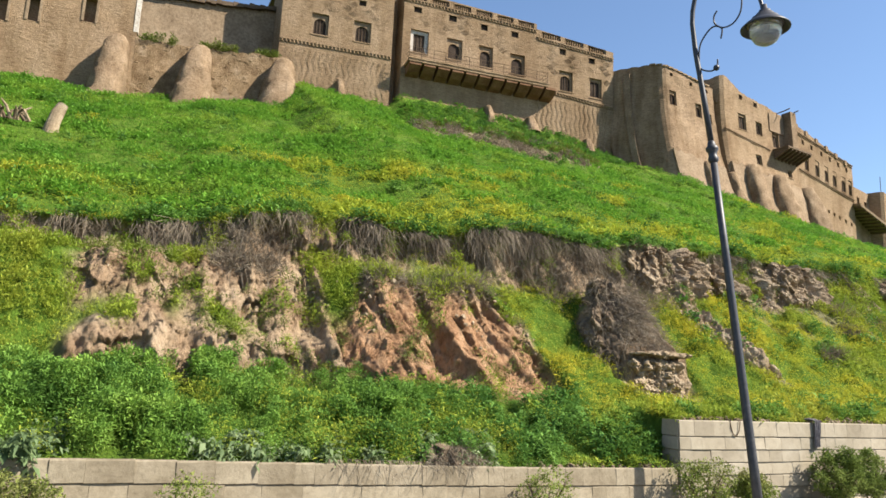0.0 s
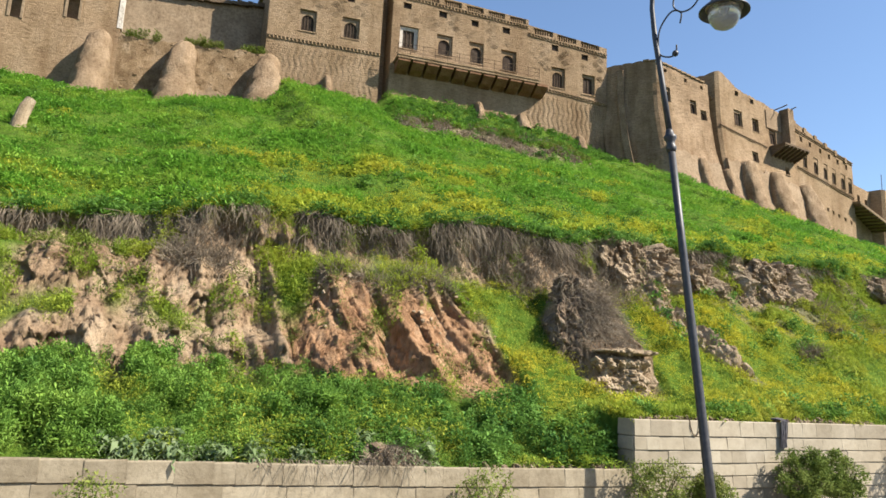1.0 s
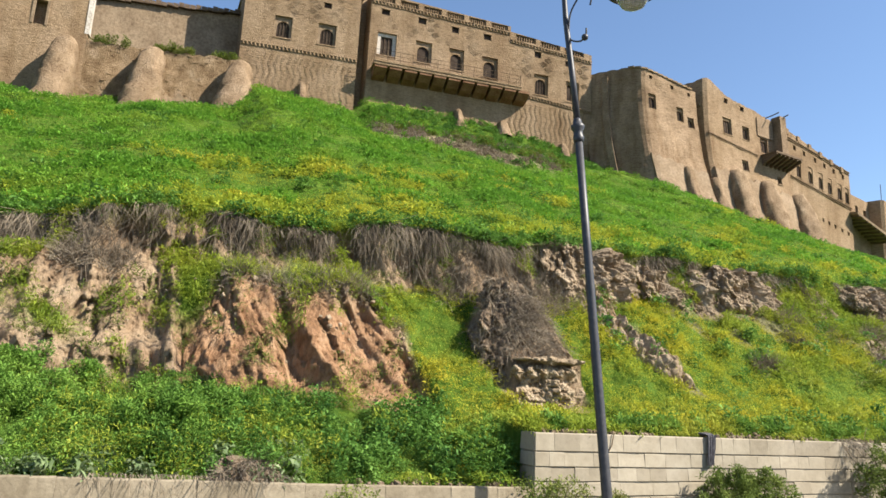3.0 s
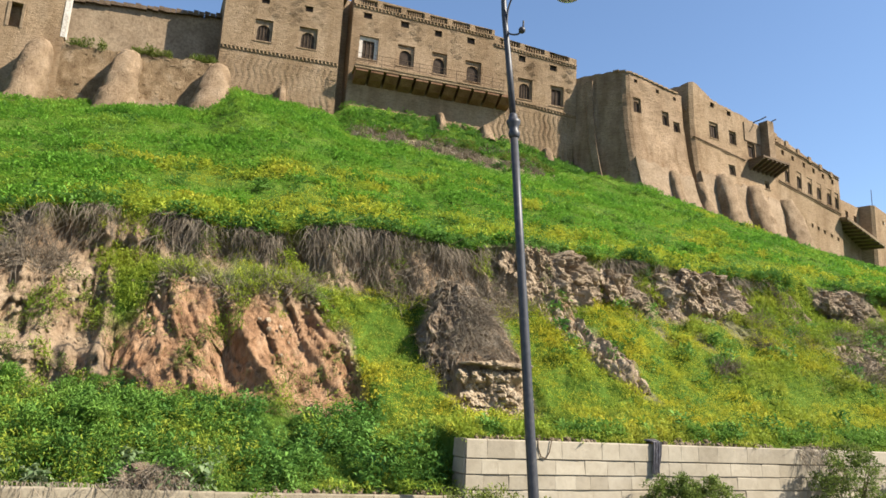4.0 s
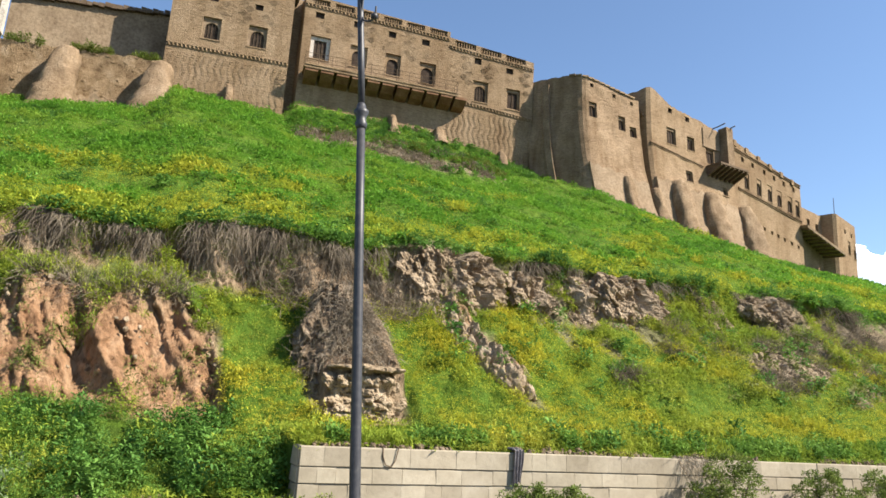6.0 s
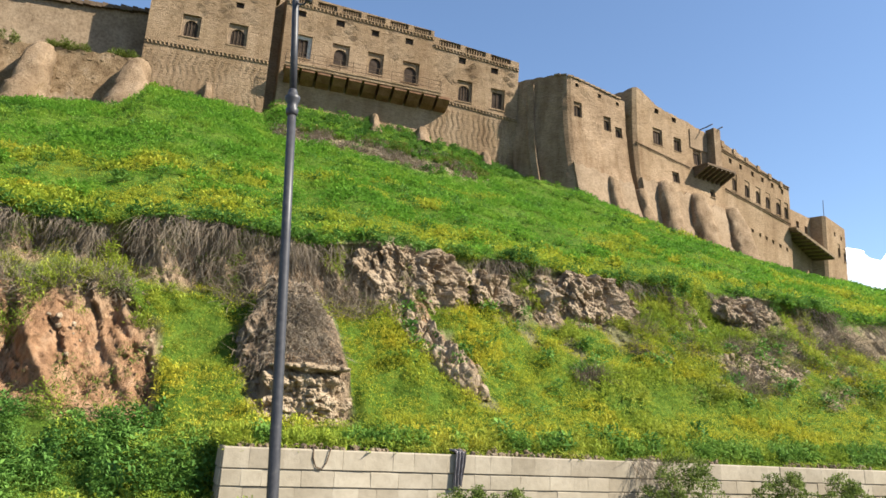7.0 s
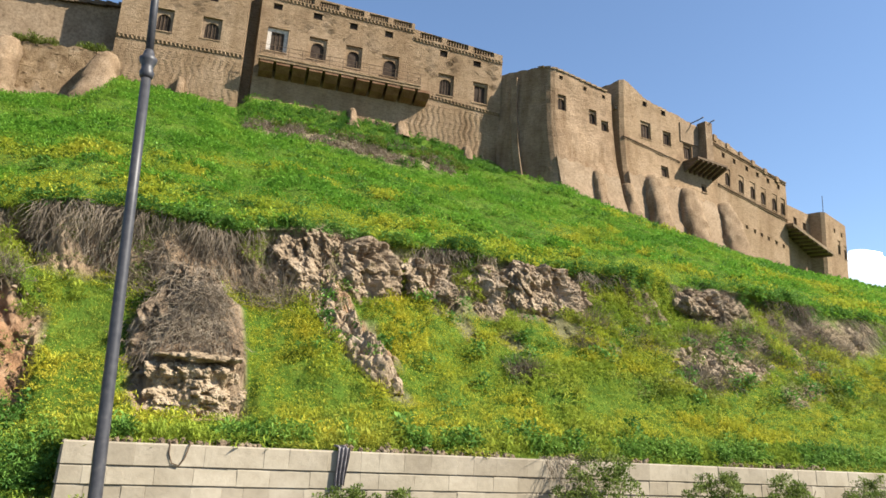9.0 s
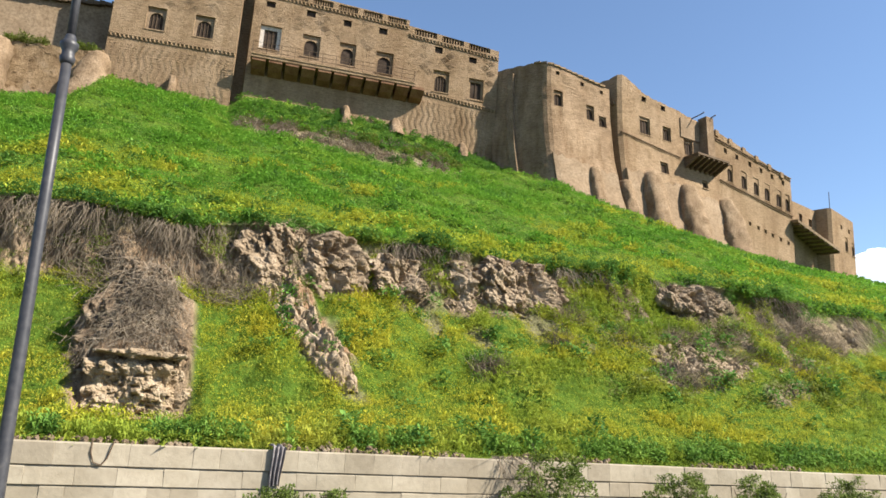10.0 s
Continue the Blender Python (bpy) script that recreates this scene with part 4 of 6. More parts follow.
# ---- long house with the row of tall windows ----
F3P = [(40.6, 28.9), (52.4, 30.43)]
K3 = -0.14
fF3 = curve_map(F3P, slope=K3)
houseD = thing("row_window_house", (47, 29.7, 18), "long mud-brick house with a row of tall windows", "house", "citadel houses")
F3W = [(3.54, 4.2), (5.26, 5.95), (6.82, 7.5), (8.26, 8.95), (9.81, 10.5), (11.0, 11.6)]
F3H = [(a, b, 22.95, 24.5) for a, b in F3W]
F3S = [(a, a + 0.36, 25.3 - 0.02 * i, 25.72 - 0.02 * i) for i, a in enumerate((3.2, 4.6, 6.25, 7.7, 9.15, 10.65))]
F3L = [(a, a + 0.3, 20.0 - 0.02 * i, 20.3 - 0.02 * i) for i, a in enumerate((6.0, 7.05, 8.0, 8.95, 10.0, 11.0))]
wall_panel(houseD, fF3, 1.6, 11.9, 15.5, lambda s: 27.0 - 0.075 * s, F3H + F3S + F3L, MUD, amp=0.03, ragged=0.04)
for h in F3H:
    arch_window(houseD, fF3, h, MUD, bars=1, inset=0.05, fill=0.86)
for h in F3S + F3L:
    small_window(houseD, fF3, h, MUD)
string_course(houseD, fF3, 2.6, 11.9, 22.6, MUD)
string_course(houseD, fF3, 1.7, 11.9, 26.05, MUD)
for i in range(6):
    bm = bmesh.new()
    s = 2.1 + i * 1.66
    box(bm, fF3, (s, 26.3 - 0.07 * s + 0.2, 0.0), (s + 0.4, 27.05 - 0.075 * s, 0.12))
    part("parapet_post", bm, MUD, houseD)

# ---- low link and end tower ----
fL = curve_map([(52.4, 31.1), (58.0, 32.1)])
link = thing("low_house", (55, 31.3, 17), "low mud-brick house with a dark porch roof", "house", "citadel houses")
LS = [(2.0, 2.5, 21.2, 21.9), (3.5, 4.0, 21.0, 21.7)]
wall_panel(link, fL, -0.2, 5.4, 15.0, lambda s: 22.95 - 0.06 * s, LS, MUD, amp=0.03)
for h in LS:
    small_window(link, fL, h, MUD)
bm = bmesh.new()
box(bm, lambda u, v, w: Vector((52.1 + 4.9 * u, 31.6 - 2.0 * w + 0.5 * u * (1 - w), 20.3 - 1.95 * u + 0.25 * v + 0.3 * (1 - w))), (0, 0, 0), (1, 1, 1))
part("porch_roof", bm, TANPLASTER, link, "sloping earth-covered porch roof")
for k in range(9):
    bm = bmesh.new()
    u0 = 0.03 + k * 0.117
    box(bm, lambda u, v, w: Vector((52.1 + 4.9 * u, 31.6 - 2.0 * w + 0.5 * u * (1 - w), 20.3 - 1.95 * u + 0.3 * (1 - w) + v)), (u0, -0.14, 0.05), (u0 + 0.022, 0.004, 0.98))
    part("porch_beam", bm, WOOD, link)
F4P = [(56.2, 34.0), (57.4, 30.7), (62.2, 32.1)]
fF4 = curve_map(F4P, s_from=-3.51)
endt = thing("end_tower", (59, 31.5, 17), "mud-brick corner tower at the end of the row", "house", "citadel houses")
F4W = [(2.7, 3.3, 19.25, 20.6), (4.15, 4.75, 19.05, 20.35)]
F4S = [(2.0, 2.35, 21.2, 21.6), (3.6, 3.95, 21.1, 21.5)]
wall_panel(endt, fF4, -3.3, 4.8, 14.5, lambda s: 22.8 - 0.07 * max(s, 0), F4W + F4S, MUD, amp=0.03)
for h in F4W:
    arch_window(endt, fF4, h, MUD, bars=1, inset=0.05, fill=0.86)
for h in F4S:
    small_window(endt, fF4, h, MUD)
mast = thing("antenna_mast", tuple(fF4(1.2, 22.6, -0.5)), "thin metal antenna mast on the roof", "antenna")
bm = bmesh.new()
p = fF4(1.2, 22.5, -0.5)
tube(bm, [p, p + Vector((0, 0, 2.2))], 0.035, 6)
part("mast_pole", bm, METAL, mast)
fE = curve_map([(62.4, 32.8), (84.0, 42.0)])
far_wall = thing("far_wall", (66, 34.4, 15), "low mud wall running on beyond the corner tower", "wall")
wall_panel(far_wall, fE, 0.0, 22.0, 12.0, lambda s: 17.6 - 0.05 * s, [], MUD, amp=0.06, step=0.8, ragged=0.15)
# roofs close the houses from above
for nm, par, quad, z in (("flat_roof", houseA, [(-3.2, 34.7), (5.2, 33.7), (5.4, 41), (-3.1, 42)], 31.0), ("flat_roof", houseB, [(5.6, 33.5), (16.6, 32.3), (17.4, 40), (6, 41)], 30.1), ("flat_roof", houseB, [(16.6, 32.3), (23.7, 31.5), (24.2, 39), (17.4, 40)], 29.0), ("flat_roof", tower, [(24.0, 31.9), (26.5, 28.8), (31.5, 28.6), (32, 38), (24.4, 39)], 26.8), ("flat_roof", houseC, [(32.0, 28.2), (41.0, 29.2), (41.5, 38), (32.5, 38)], 26.2), ("flat_roof", houseD, [(42.4, 29.4), (52.2, 30.7), (52.5, 39), (42, 38)], 23.6), ("flat_roof", endt, [(57.4, 31.0), (62.0, 32.4), (61, 38), (56.5, 37)], 22.0)):
    bm = bmesh.new()
    lo, hi = [bm.verts.new((x, y, z - 0.25)) for x, y in quad], [bm.verts.new((x, y, z)) for x, y in quad]
    bm.faces.new(hi), bm.faces.new(lo[::-1])
    for k in range(len(quad)):
        bm.faces.new((lo[k], lo[(k + 1) % len(quad)], hi[(k + 1) % len(quad)], hi[k]))
    part(nm, bm, PLASTER, par)

# ---- street lamp, leaning a little ----
LEAN_V = Vector((-0.0437, 0.083, 1.0))
FOOT = Vector((0.30, -0.93, 7.69)) - LEAN_V * (7.69 - GROUND_Z)
lamp = thing("street_lamp", tuple(FOOT), "tall dark steel street lamp with scrolled arm, leaning slightly", "street lamp")
SIDE = Vector((0.75, -2.0, 0)).normalized() * 0.9
onpole = lambda z, u=0.0: FOOT + LEAN_V * (z - GROUND_Z) + SIDE * u
bm = bmesh.new()
tube(bm, [onpole(GROUND_Z), onpole(0.5), onpole(2), onpole(5), onpole(7.6)], [0.1, 0.098, 0.094, 0.085, 0.078], 16)
part("pole", bm, METAL, lamp, smooth=True)
bm = bmesh.new()
tube(bm, [onpole(GROUND_Z - 0.01), onpole(GROUND_Z + 0.04), onpole(GROUND_Z + 0.13), onpole(GROUND_Z + 0.17)], [0.2, 0.19, 0.13, 0.1], 16)
part("pole_foot", bm, METAL, lamp, smooth=True)
bm = bmesh.new()
prof = [(7.3, 0.082), (7.34, 0.11), (7.42, 0.12), (7.47, 0.095), (7.55, 0.1), (7.62, 0.14), (7.68, 0.145), (7.72, 0.1), (7.8, 0.085), (7.84, 0.07)]
tube(bm, [onpole(z) for z, r in prof], [r for z, r in prof], 16)
part("collar", bm, METAL, lamp, "turned collar", smooth=True)
bm = bmesh.new()
arc = [onpole(7.8), onpole(9.0, -0.04), onpole(10.2, -0.1)] + [onpole(10.75 + 1.5 * math.sin(a), 0.83 - 0.93 * math.cos(a)) for a in np.linspace(0.15, math.pi - 0.1, 14)] + [onpole(10.8, 1.76), onpole(10.68, 1.76)]
tube(bm, arc, [0.07, 0.066, 0.062] + [0.058 - 0.0012 * i for i in range(14)] + [0.042, 0.042], 12)
part("arm", bm, METAL, lamp, "curved upper arm", smooth=True)


def scroll(pts, r=0.02):
    bm = bmesh.new()
    fine = []
    for i in range(len(pts) - 1):
        p0, p1, p2, p3 = pts[max(i - 1, 0)], pts[i], pts[i + 1], pts[min(i + 2, len(pts) - 1)]
        for k in np.linspace(0, 1, 7)[:-1]:
            c = [0.5 * (2 * p1[j] + (p2[j] - p0[j]) * k + (2 * p0[j] - 5 * p1[j] + 4 * p2[j] - p3[j]) * k**2 + (3 * p1[j] - p0[j] - 3 * p2[j] + p3[j]) * k**3) for j in (0, 1)]
            fine.append(onpole(c[1], c[0]))
    tube(bm, fine + [onpole(pts[-1][1], pts[-1][0])], r, 7)
    return part("scroll", bm, METAL, lamp, "wrought scroll", smooth=True)


scroll([(-0.05, 9.75), (0.03, 10.3), (0.28, 10.62), (0.5, 10.72), (0.68, 10.6), (0.62, 10.36)])
scroll([(-0.06, 10.0), (0.0, 9.72), (0.26, 9.6), (0.42, 9.68), (0.46, 9.85)])
scroll([(0.62, 11.1), (0.52, 10.98), (0.52, 10.78), (0.72, 10.62), (1.0, 10.66), (1.22, 10.9), (1.3, 11.3), (1.25, 11.7)])
bm = bmesh.new()
bmesh.ops.create_uvsphere(bm, u_segments=10, v_segments=8, radius=0.075, matrix=Matrix.Translation(onpole(9.65, 0.4)))
part("scroll_ball", bm, METAL, lamp, smooth=True)
HEADC = onpole(10.32, 1.76)


def turned(name, prof, mat, label=""):
    """A round body about the lamp head's upright axis."""
    bm = bmesh.new()
    rings = [[bm.verts.new(HEADC + Vector((r * math.cos(2 * math.pi * k / 28), r * math.sin(2 * math.pi * k / 28), z))) for k in range(28)] for r, z in prof]
    for a, b in zip(rings, rings[1:]):
        for k in range(28):
            bm.faces.new((a[k], a[(k + 1) % 28], b[(k + 1) % 28], b[k]))
    bm.faces.new(rings[0]), bm.faces.new(rings[-1][::-1])
    bmesh.ops.recalc_face_normals(bm, faces=bm.faces)
    return part(name, bm, mat, lamp, label, smooth=True)


turned("lamp_shade", [(0.05, 0.55), (0.07, 0.44), (0.13, 0.4), (0.14, 0.34), (0.2, 0.31), (0.22, 0.25), (0.3, 0.21), (0.32, 0.16), (0.45, 0.06), (0.54, -0.03), (0.54, -0.06), (0.5, -0.05), (0.42, 0.05), (0.2, 0.18)], METAL, "dark bell-shaped shade")
turned("lamp_globe", [(0.36, 0.0), (0.35, -0.1), (0.32, -0.24), (0.24, -0.37), (0.12, -0.44), (0.02, -0.455)], GLASS, "clear glass bowl")
turned("lamp_reflector", [(0.4, 0.04), (0.3, 0.1), (0.12, 0.13), (0.05, -0.08), (0.02, -0.12)], PALE, "pale lamp and reflector")

# ---- retaining wall of stone blocks ----
for stone in (STONE, DIRTYSTONE):
    tint = stone.node_tree
    oi = tint.nodes.new("ShaderNodeObjectInfo")
    rr = tint.nodes.new("ShaderNodeValToRGB")
    rr.color_ramp.elements[0].color, rr.color_ramp.elements[1].color = (0.84, 0.81, 0.77, 1), (1.12, 1.1, 1.07, 1)
    tint.links.new(oi.outputs["Random"], rr.inputs[0])
    bs = tint.nodes["Principled BSDF"]
    src = bs.inputs["Base Color"].links[0].from_socket
    tint.links.new(mix(tint.nodes, tint.links, 1.0, src, rr.outputs[0], "MULTIPLY"), bs.inputs["Base Color"])


def wall_core(name, x0, x1, top, label):
    bm = bmesh.new()
    n = max(2, int((x1 - x0) / 2))
    for i in range(n):
        a, b = x0 + (x1 - x0) * i / n, x0 + (x1 - x0) * (i + 1) / n
        vs = [bm.verts.new((x, y, z)) for x in (a, b) for y, z in ((0.0, GROUND_Z - 0.3), (0.0, float(top(x)) - 0.03), (0.45, float(top(x)) - 0.03), (0.45, GROUND_Z - 0.3))]
        for k in range(4):
            bm.faces.new((vs[k], vs[k + 4], vs[4 + (k + 1) % 4], vs[(k + 1) % 4]))
    bm.faces.new(list(bm.verts)[:4][::-1])
    me = bpy.data.meshes.new(name)
    bmesh.ops.recalc_face_normals(bm, faces=bm.faces)
    bm.to_mesh(me)
    bm.free()
    me.materials.append(MORTAR)
    return tagged(new(name, me), label, "wall", kind="structure")


right_wall = wall_core("retaining_wall", 0.02, 150, lambda x: 1.35, "retaining wall of pale dressed limestone blocks")
left_wall = wall_core("low_retaining_wall", -60, 0.0, lambda x: wall_top(x - 0.001), "lower retaining wall of pale stone blocks, overgrown")


def block_mesh(h, mat):
    """A stone one metre long, its face leaning out a little at the foot, with worn edges."""
    rows = [(0.0, 0.02), (0.012, 0.045), (h - 0.03, 0.028), (h - 0.006, 0.012)]
    cols = [(0.0006, -0.003), (0.008, 0.0), (0.5, 0.003 * random.uniform(-1, 1)), (0.992, 0.0), (0.9994, -0.003)]
    verts = [(x, -(d + e) + 0.004 * random.uniform(-1, 1), z) for z, d in rows for x, e in cols]
    verts += [(x, 0.05, z) for z in (0.0, h - 0.006) for x in (0.0015, 0.9985)]
    f = [(r * 5 + c, r * 5 + c + 1, r * 5 + c + 6, r * 5 + c + 5) for r in range(3) for c in range(4)]
    f += [(21, 20, 0, 1, 2, 3, 4), (15, 16, 17, 18, 19, 23, 22)[::-1], (20, 22, 15, 10, 5, 0), (4, 9, 14, 19, 23, 21)]
    return mesh_of("stone_block", verts, f, mat)


COURSES = [(0.0, 0.37), (0.37, 0.3), (0.67, 0.29), (0.96, 0.29), (1.25, 0.29), (1.54, 0.29), (1.83, 0.29)]
SHAPES = {(h, mat.name): [block_mesh(h, mat) for _ in range(5)] for h in (0.37, 0.3, 0.29) for mat in (STONE, DIRTYSTONE)}


def lay(parent, x0, x1, top, courses, mat):
    for depth, h in courses:
        x = x0 - random.random() * 0.3
        while x < x1:
            ln = random.choice((0.36, 0.44, 0.5, 0.56, 0.62, 0.72))
            a, b = max(x, x0), min(x + ln, x1)
            if b - a > 0.12:
                ob = new("stone_block", random.choice(SHAPES[(h, mat.name)]))
                ob.location = (a, 0.004 * random.uniform(-1, 1), float(top((a + b) / 2)) - depth - h + (0.007 * random.uniform(-1, 0) if depth else 0.0))
                ob.scale = (b - a, 1, 1)
                ob.rotation_euler = (0.03 * random.uniform(-1, 1), 0.004 * random.uniform(-1, 1), 0.005 * random.uniform(-1, 1))
                ob.parent = parent
            x += ln


def quoins(parent, y1, top, courses):
    """Blocks on the end of the wall."""
    for depth, h in courses:
        y = 0.0
        while y < y1:
            ln = min(random.choice((0.5, 0.65, 0.8)), y1 - y)
            if ln > 0.1:
                ob = new("stone_block", random.choice(SHAPES[(h, STONE.name)]))
                ob.location = (0.0, y + ln, top - depth - h)
                ob.scale = (ln, 1, 1)
                ob.rotation_euler = (0, 0, -math.pi / 2)
                ob.parent = parent
            y += ln


# ---- plants ----
def leaf_mesh(name, roots, per, length, width, spread, height, lift, mat, droop=0.25):
    """Many small leaves round roots (N, 3). height and scale may vary by root. Each leaf is a folded blade of two triangles."""
    n = len(roots)
    tall = np.broadcast_to(height, (n,))
    o = np.repeat(roots, per, 0)
    h = np.repeat(tall, per)
    m = len(o)
    a, r = RNG.random(m) * 2 * math.pi, np.sqrt(RNG.random(m)) * spread
    up = RNG.random(m) ** 0.8
    o = o + np.stack([np.cos(a) * r * (1 - 0.5 * up), np.sin(a) * r * (1 - 0.5 * up), up * h], -1)
    az, el = RNG.random(m) * 2 * math.pi, np.radians(RNG.uniform(*lift, m))
    d = np.stack([np.cos(az) * np.cos(el), np.sin(az) * np.cos(el), np.sin(el)], -1)
    side = np.stack([-np.sin(az), np.cos(az), RNG.uniform(-0.7, 0.7, m)], -1)
    ln = RNG.uniform(*length, m)[:, None] * np.repeat(np.clip(tall / max(float(np.mean(tall)), 1e-3), 0.6, 1.5), per)[:, None]
    wd = ln * width * RNG.uniform(0.7, 1.3, m)[:, None]
    mid, tip = o + d * ln * 0.5, o + d * ln
    tip[:, 2] -= droop * ln[:, 0]
    v = np.stack([o, mid + side * wd * 0.5, tip, mid - side * wd * 0.5], 1).reshape(-1, 3)
    q = np.arange(4 * m).reshape(-1, 4)
    return fast_mesh(name, v, q, mat)


def stalk_mesh(name, roots, direction, length, width, mat, curl=0.35, seg=3):
    """Thin dry stalks as narrow bent strips."""
    n = len(roots)
    ln = RNG.uniform(*length, n)[:, None]
    d = direction + RNG.normal(0, 0.33, (n, 3))
    d /= np.linalg.norm(d, axis=1)[:, None]
    side = np.cross(d, RNG.normal(0, 1, (n, 3)))
    side /= np.linalg.norm(side, axis=1)[:, None]
    bend = RNG.normal(0, 1, (n, 3)) * curl
    bend[:, 2] -= 0.35
    pts = []
    for k in range(seg + 1):
        t = k / seg
        c = roots + d * ln * t + bend * ln * t * t * 0.5
        w = width * (1 - 0.75 * t)
        pts += [c + side * w, c - side * w]
    v = np.stack(pts, 1).reshape(-1, 3)
    b = (np.arange(n) * 2 * (seg + 1))[:, None]
    q = np.concatenate([b + np.array([[2 * k, 2 * k + 1, 2 * k + 3, 2 * k + 2]]) for k in range(seg)])
    return fast_mesh(name, v, q, mat)


def scatter(n, x0, x1, y0, y1):
    return RNG.uniform(x0, x1, n), RNG.uniform(y0, y1, n)


def rooted(x, y, sink=0.03):
    z = land(x, y)
    return np.stack([x, y - shove(x, y, z), z - sink], -1)


def yellow(x, y):
    """How thick the yellow flowers stand."""
    ey = brow(x)[0]
    n = fbm(x * 0.35 + 20, y * 0.6 + 7, 4)
    band = np.clip((x + 15) / 15, 0.3, 1) * np.clip((27 - x) / 13, 0.35, 1) * np.exp(-(((y - ey - 1.5) / 1.6) ** 2)) * np.clip((n - 0.36) * 5, 0, 1)
    top = 0.5 * np.clip((fbm(x * 0.22 + 60, y * 0.5 + 3, 4) - 0.56) * 9, 0, 1) * np.clip((y - ey) / 2, 0, 1) * np.clip((24 - y) / 6, 0, 1)
    low = np.clip((fbm(x * 0.45 + 3, y * 0.7 + 33, 4) - 0.4) * 6, 0, 1) * knots(x, [-1, 0, 7, 12], [0.75, 1.1, 1.1, 0.45]) * (x > -1.5) * (y < ey - 1.2) * np.clip(y - 0.4, 0, 1)
    return np.maximum(np.maximum(band, top), low)


def stuff(name, me, label, category="plants"):
    return tagged(new(name, me), label, category, kind="stuff")


# meadow on the upper slope
x, y = scatter(62000, -23, 44, 6.6, 34)
keep = (y > brow(x)[0] + wobble(x) - 0.12) & (y < foot_line(x) + 0.2) & (bareness(x, y)[0] < 0.45 + 0.3 * RNG.random(len(x))) & (RNG.random(len(x)) < np.clip(1.25 - (y - 7) / 40, 0.4, 1))
x, y = x[keep], y[keep]
clump = np.clip((0.5 * fbm(x * 0.5, y * 0.6, 3) + 0.5 * fbm(x * 1.5 + 7, y * 1.9, 2) - 0.36) * 3.8, 0.1, 1.5)
gold = yellow(x, y) > 0.25
for sel, nm, mat, lb in ((~gold, "meadow", MEADOW, "lush green spring herbs on the upper slope"), (gold, "gold_meadow", GOLDMEADOW, "yellow-green herbs among the flowers")):
    stuff(nm, leaf_mesh(nm, rooted(x[sel], y[sel]), 10, (0.1, 0.21), 0.22, 0.24, 0.05 + 0.27 * clump[sel], (-5, 70), mat), lb)
x, y = scatter(15000, 44, 110, 6.6, 45)
keep = (y > brow(x)[0]) & (y < foot_line(x) + 0.2)
x, y = x[keep], y[keep]
stuff("far_meadow", leaf_mesh("far_meadow", rooted(x, y), 6, (0.25, 0.5), 0.4, 0.5, 0.3 + 0 * x, (-10, 70), MEADOW), "green herbs on the far slope")
# scattered dark clumps in the meadow
x, y = scatter(900, -22, 60, 7.2, 31)
keep = (y > brow(x)[0] + 0.1) & (y < foot_line(x) - 0.5)
x, y = x[keep], y[keep]
stuff("herb_clumps", leaf_mesh("herb_clumps", rooted(x, y), 46, (0.1, 0.2), 0.28, 0.36, RNG.uniform(0.12, 0.45, len(x)), (0, 70), SHRUB), "darker bushy herb clumps in the meadow")
x, y = scatter(700, 6, 23, 29, 32.6)
keep = y > foot_line(x) - 3.2
x, y = x[keep], y[keep]
stuff("foot_shrubs", leaf_mesh("foot_shrubs", rooted(x, y), 40, (0.1, 0.2), 0.3, 0.36, RNG.uniform(0.1, 0.42, len(x)), (-5, 70), SHRUB), "bushy weeds along the foot of the houses")

# lower slope, right of the gully
x, y = scatter(44000, -22, 44, 0.12, 8.6)
b = bareness(x, y)[0]
keep = (y < brow(x)[0] + wobble(x) + 0.1) & (b < 0.5) & ((x > -3.0 + 0.8 * y) | (y > toe(x)[0] + 0.2))
x, y = x[keep], y[keep]
clump = np.clip((fbm(x * 0.8, y * 0.8, 3) - 0.33) * 2.0, 0.3, 1.0)
gold = yellow(x, y) > np.where(x < 8, 0.06, 0.2)
for sel, nm, mat, lb in ((~gold, "slope_herbs", SLOPE, "yellow-green spring herbs on the lower slope"), (gold, "gold_herbs", GOLD, "golden herbs among the flowers of the lower slope")):
    stuff(nm, leaf_mesh(nm, rooted(x[sel], y[sel]), 16, (0.06, 0.15), 0.15, 0.2, 0.06 + 0.2 * clump[sel], (5, 75), mat), lb)
x, y = scatter(300, 4, 44, 0.4, 7)
keep = (fbm(x * 0.5 + 9, y * 0.5 + 1, 3) > 0.52) & (y < bank(x)[0])
x, y = x[keep], y[keep]
stuff("slope_shrubs", leaf_mesh("slope_shrubs", rooted(x, y), 70, (0.08, 0.17), 0.4, 0.32, RNG.uniform(0.2, 0.55, len(x)), (-5, 70), SHRUB), "dark green bushy weeds on the lower slope")
x, y = scatter(260, 13, 26, 2.6, 6.4)
stuff("dry_herbs", leaf_mesh("dry_herbs", rooted(x, y), 40, (0.07, 0.15), 0.25, 0.3, RNG.uniform(0.1, 0.4, len(x)), (-5, 70), DRYGREEN), "half-dry herbs on the worn part of the slope")
x, y = scatter(900, 5.5, 20, 28.3, 30.4)
keep = (fbm(x * 0.6 + 2, y * 0.8, 3) > 0.45) & (bareness(x, y)[0] < 0.7)
x, y = x[keep], y[keep]
stuff("dry_herbs", leaf_mesh("dry_herbs", rooted(x, y), 26, (0.12, 0.25), 0.2, 0.35, RNG.uniform(0.1, 0.4, len(x)), (0, 75), DRYGREEN), "half-dry herbs below the houses")
x, y = scatter(1500, 5.0, 20, 27.2, 30.2)
keep = fbm(x * 0.5 + 12, y * 0.9 + 5, 3) > 0.47
x, y = x[keep], y[keep]
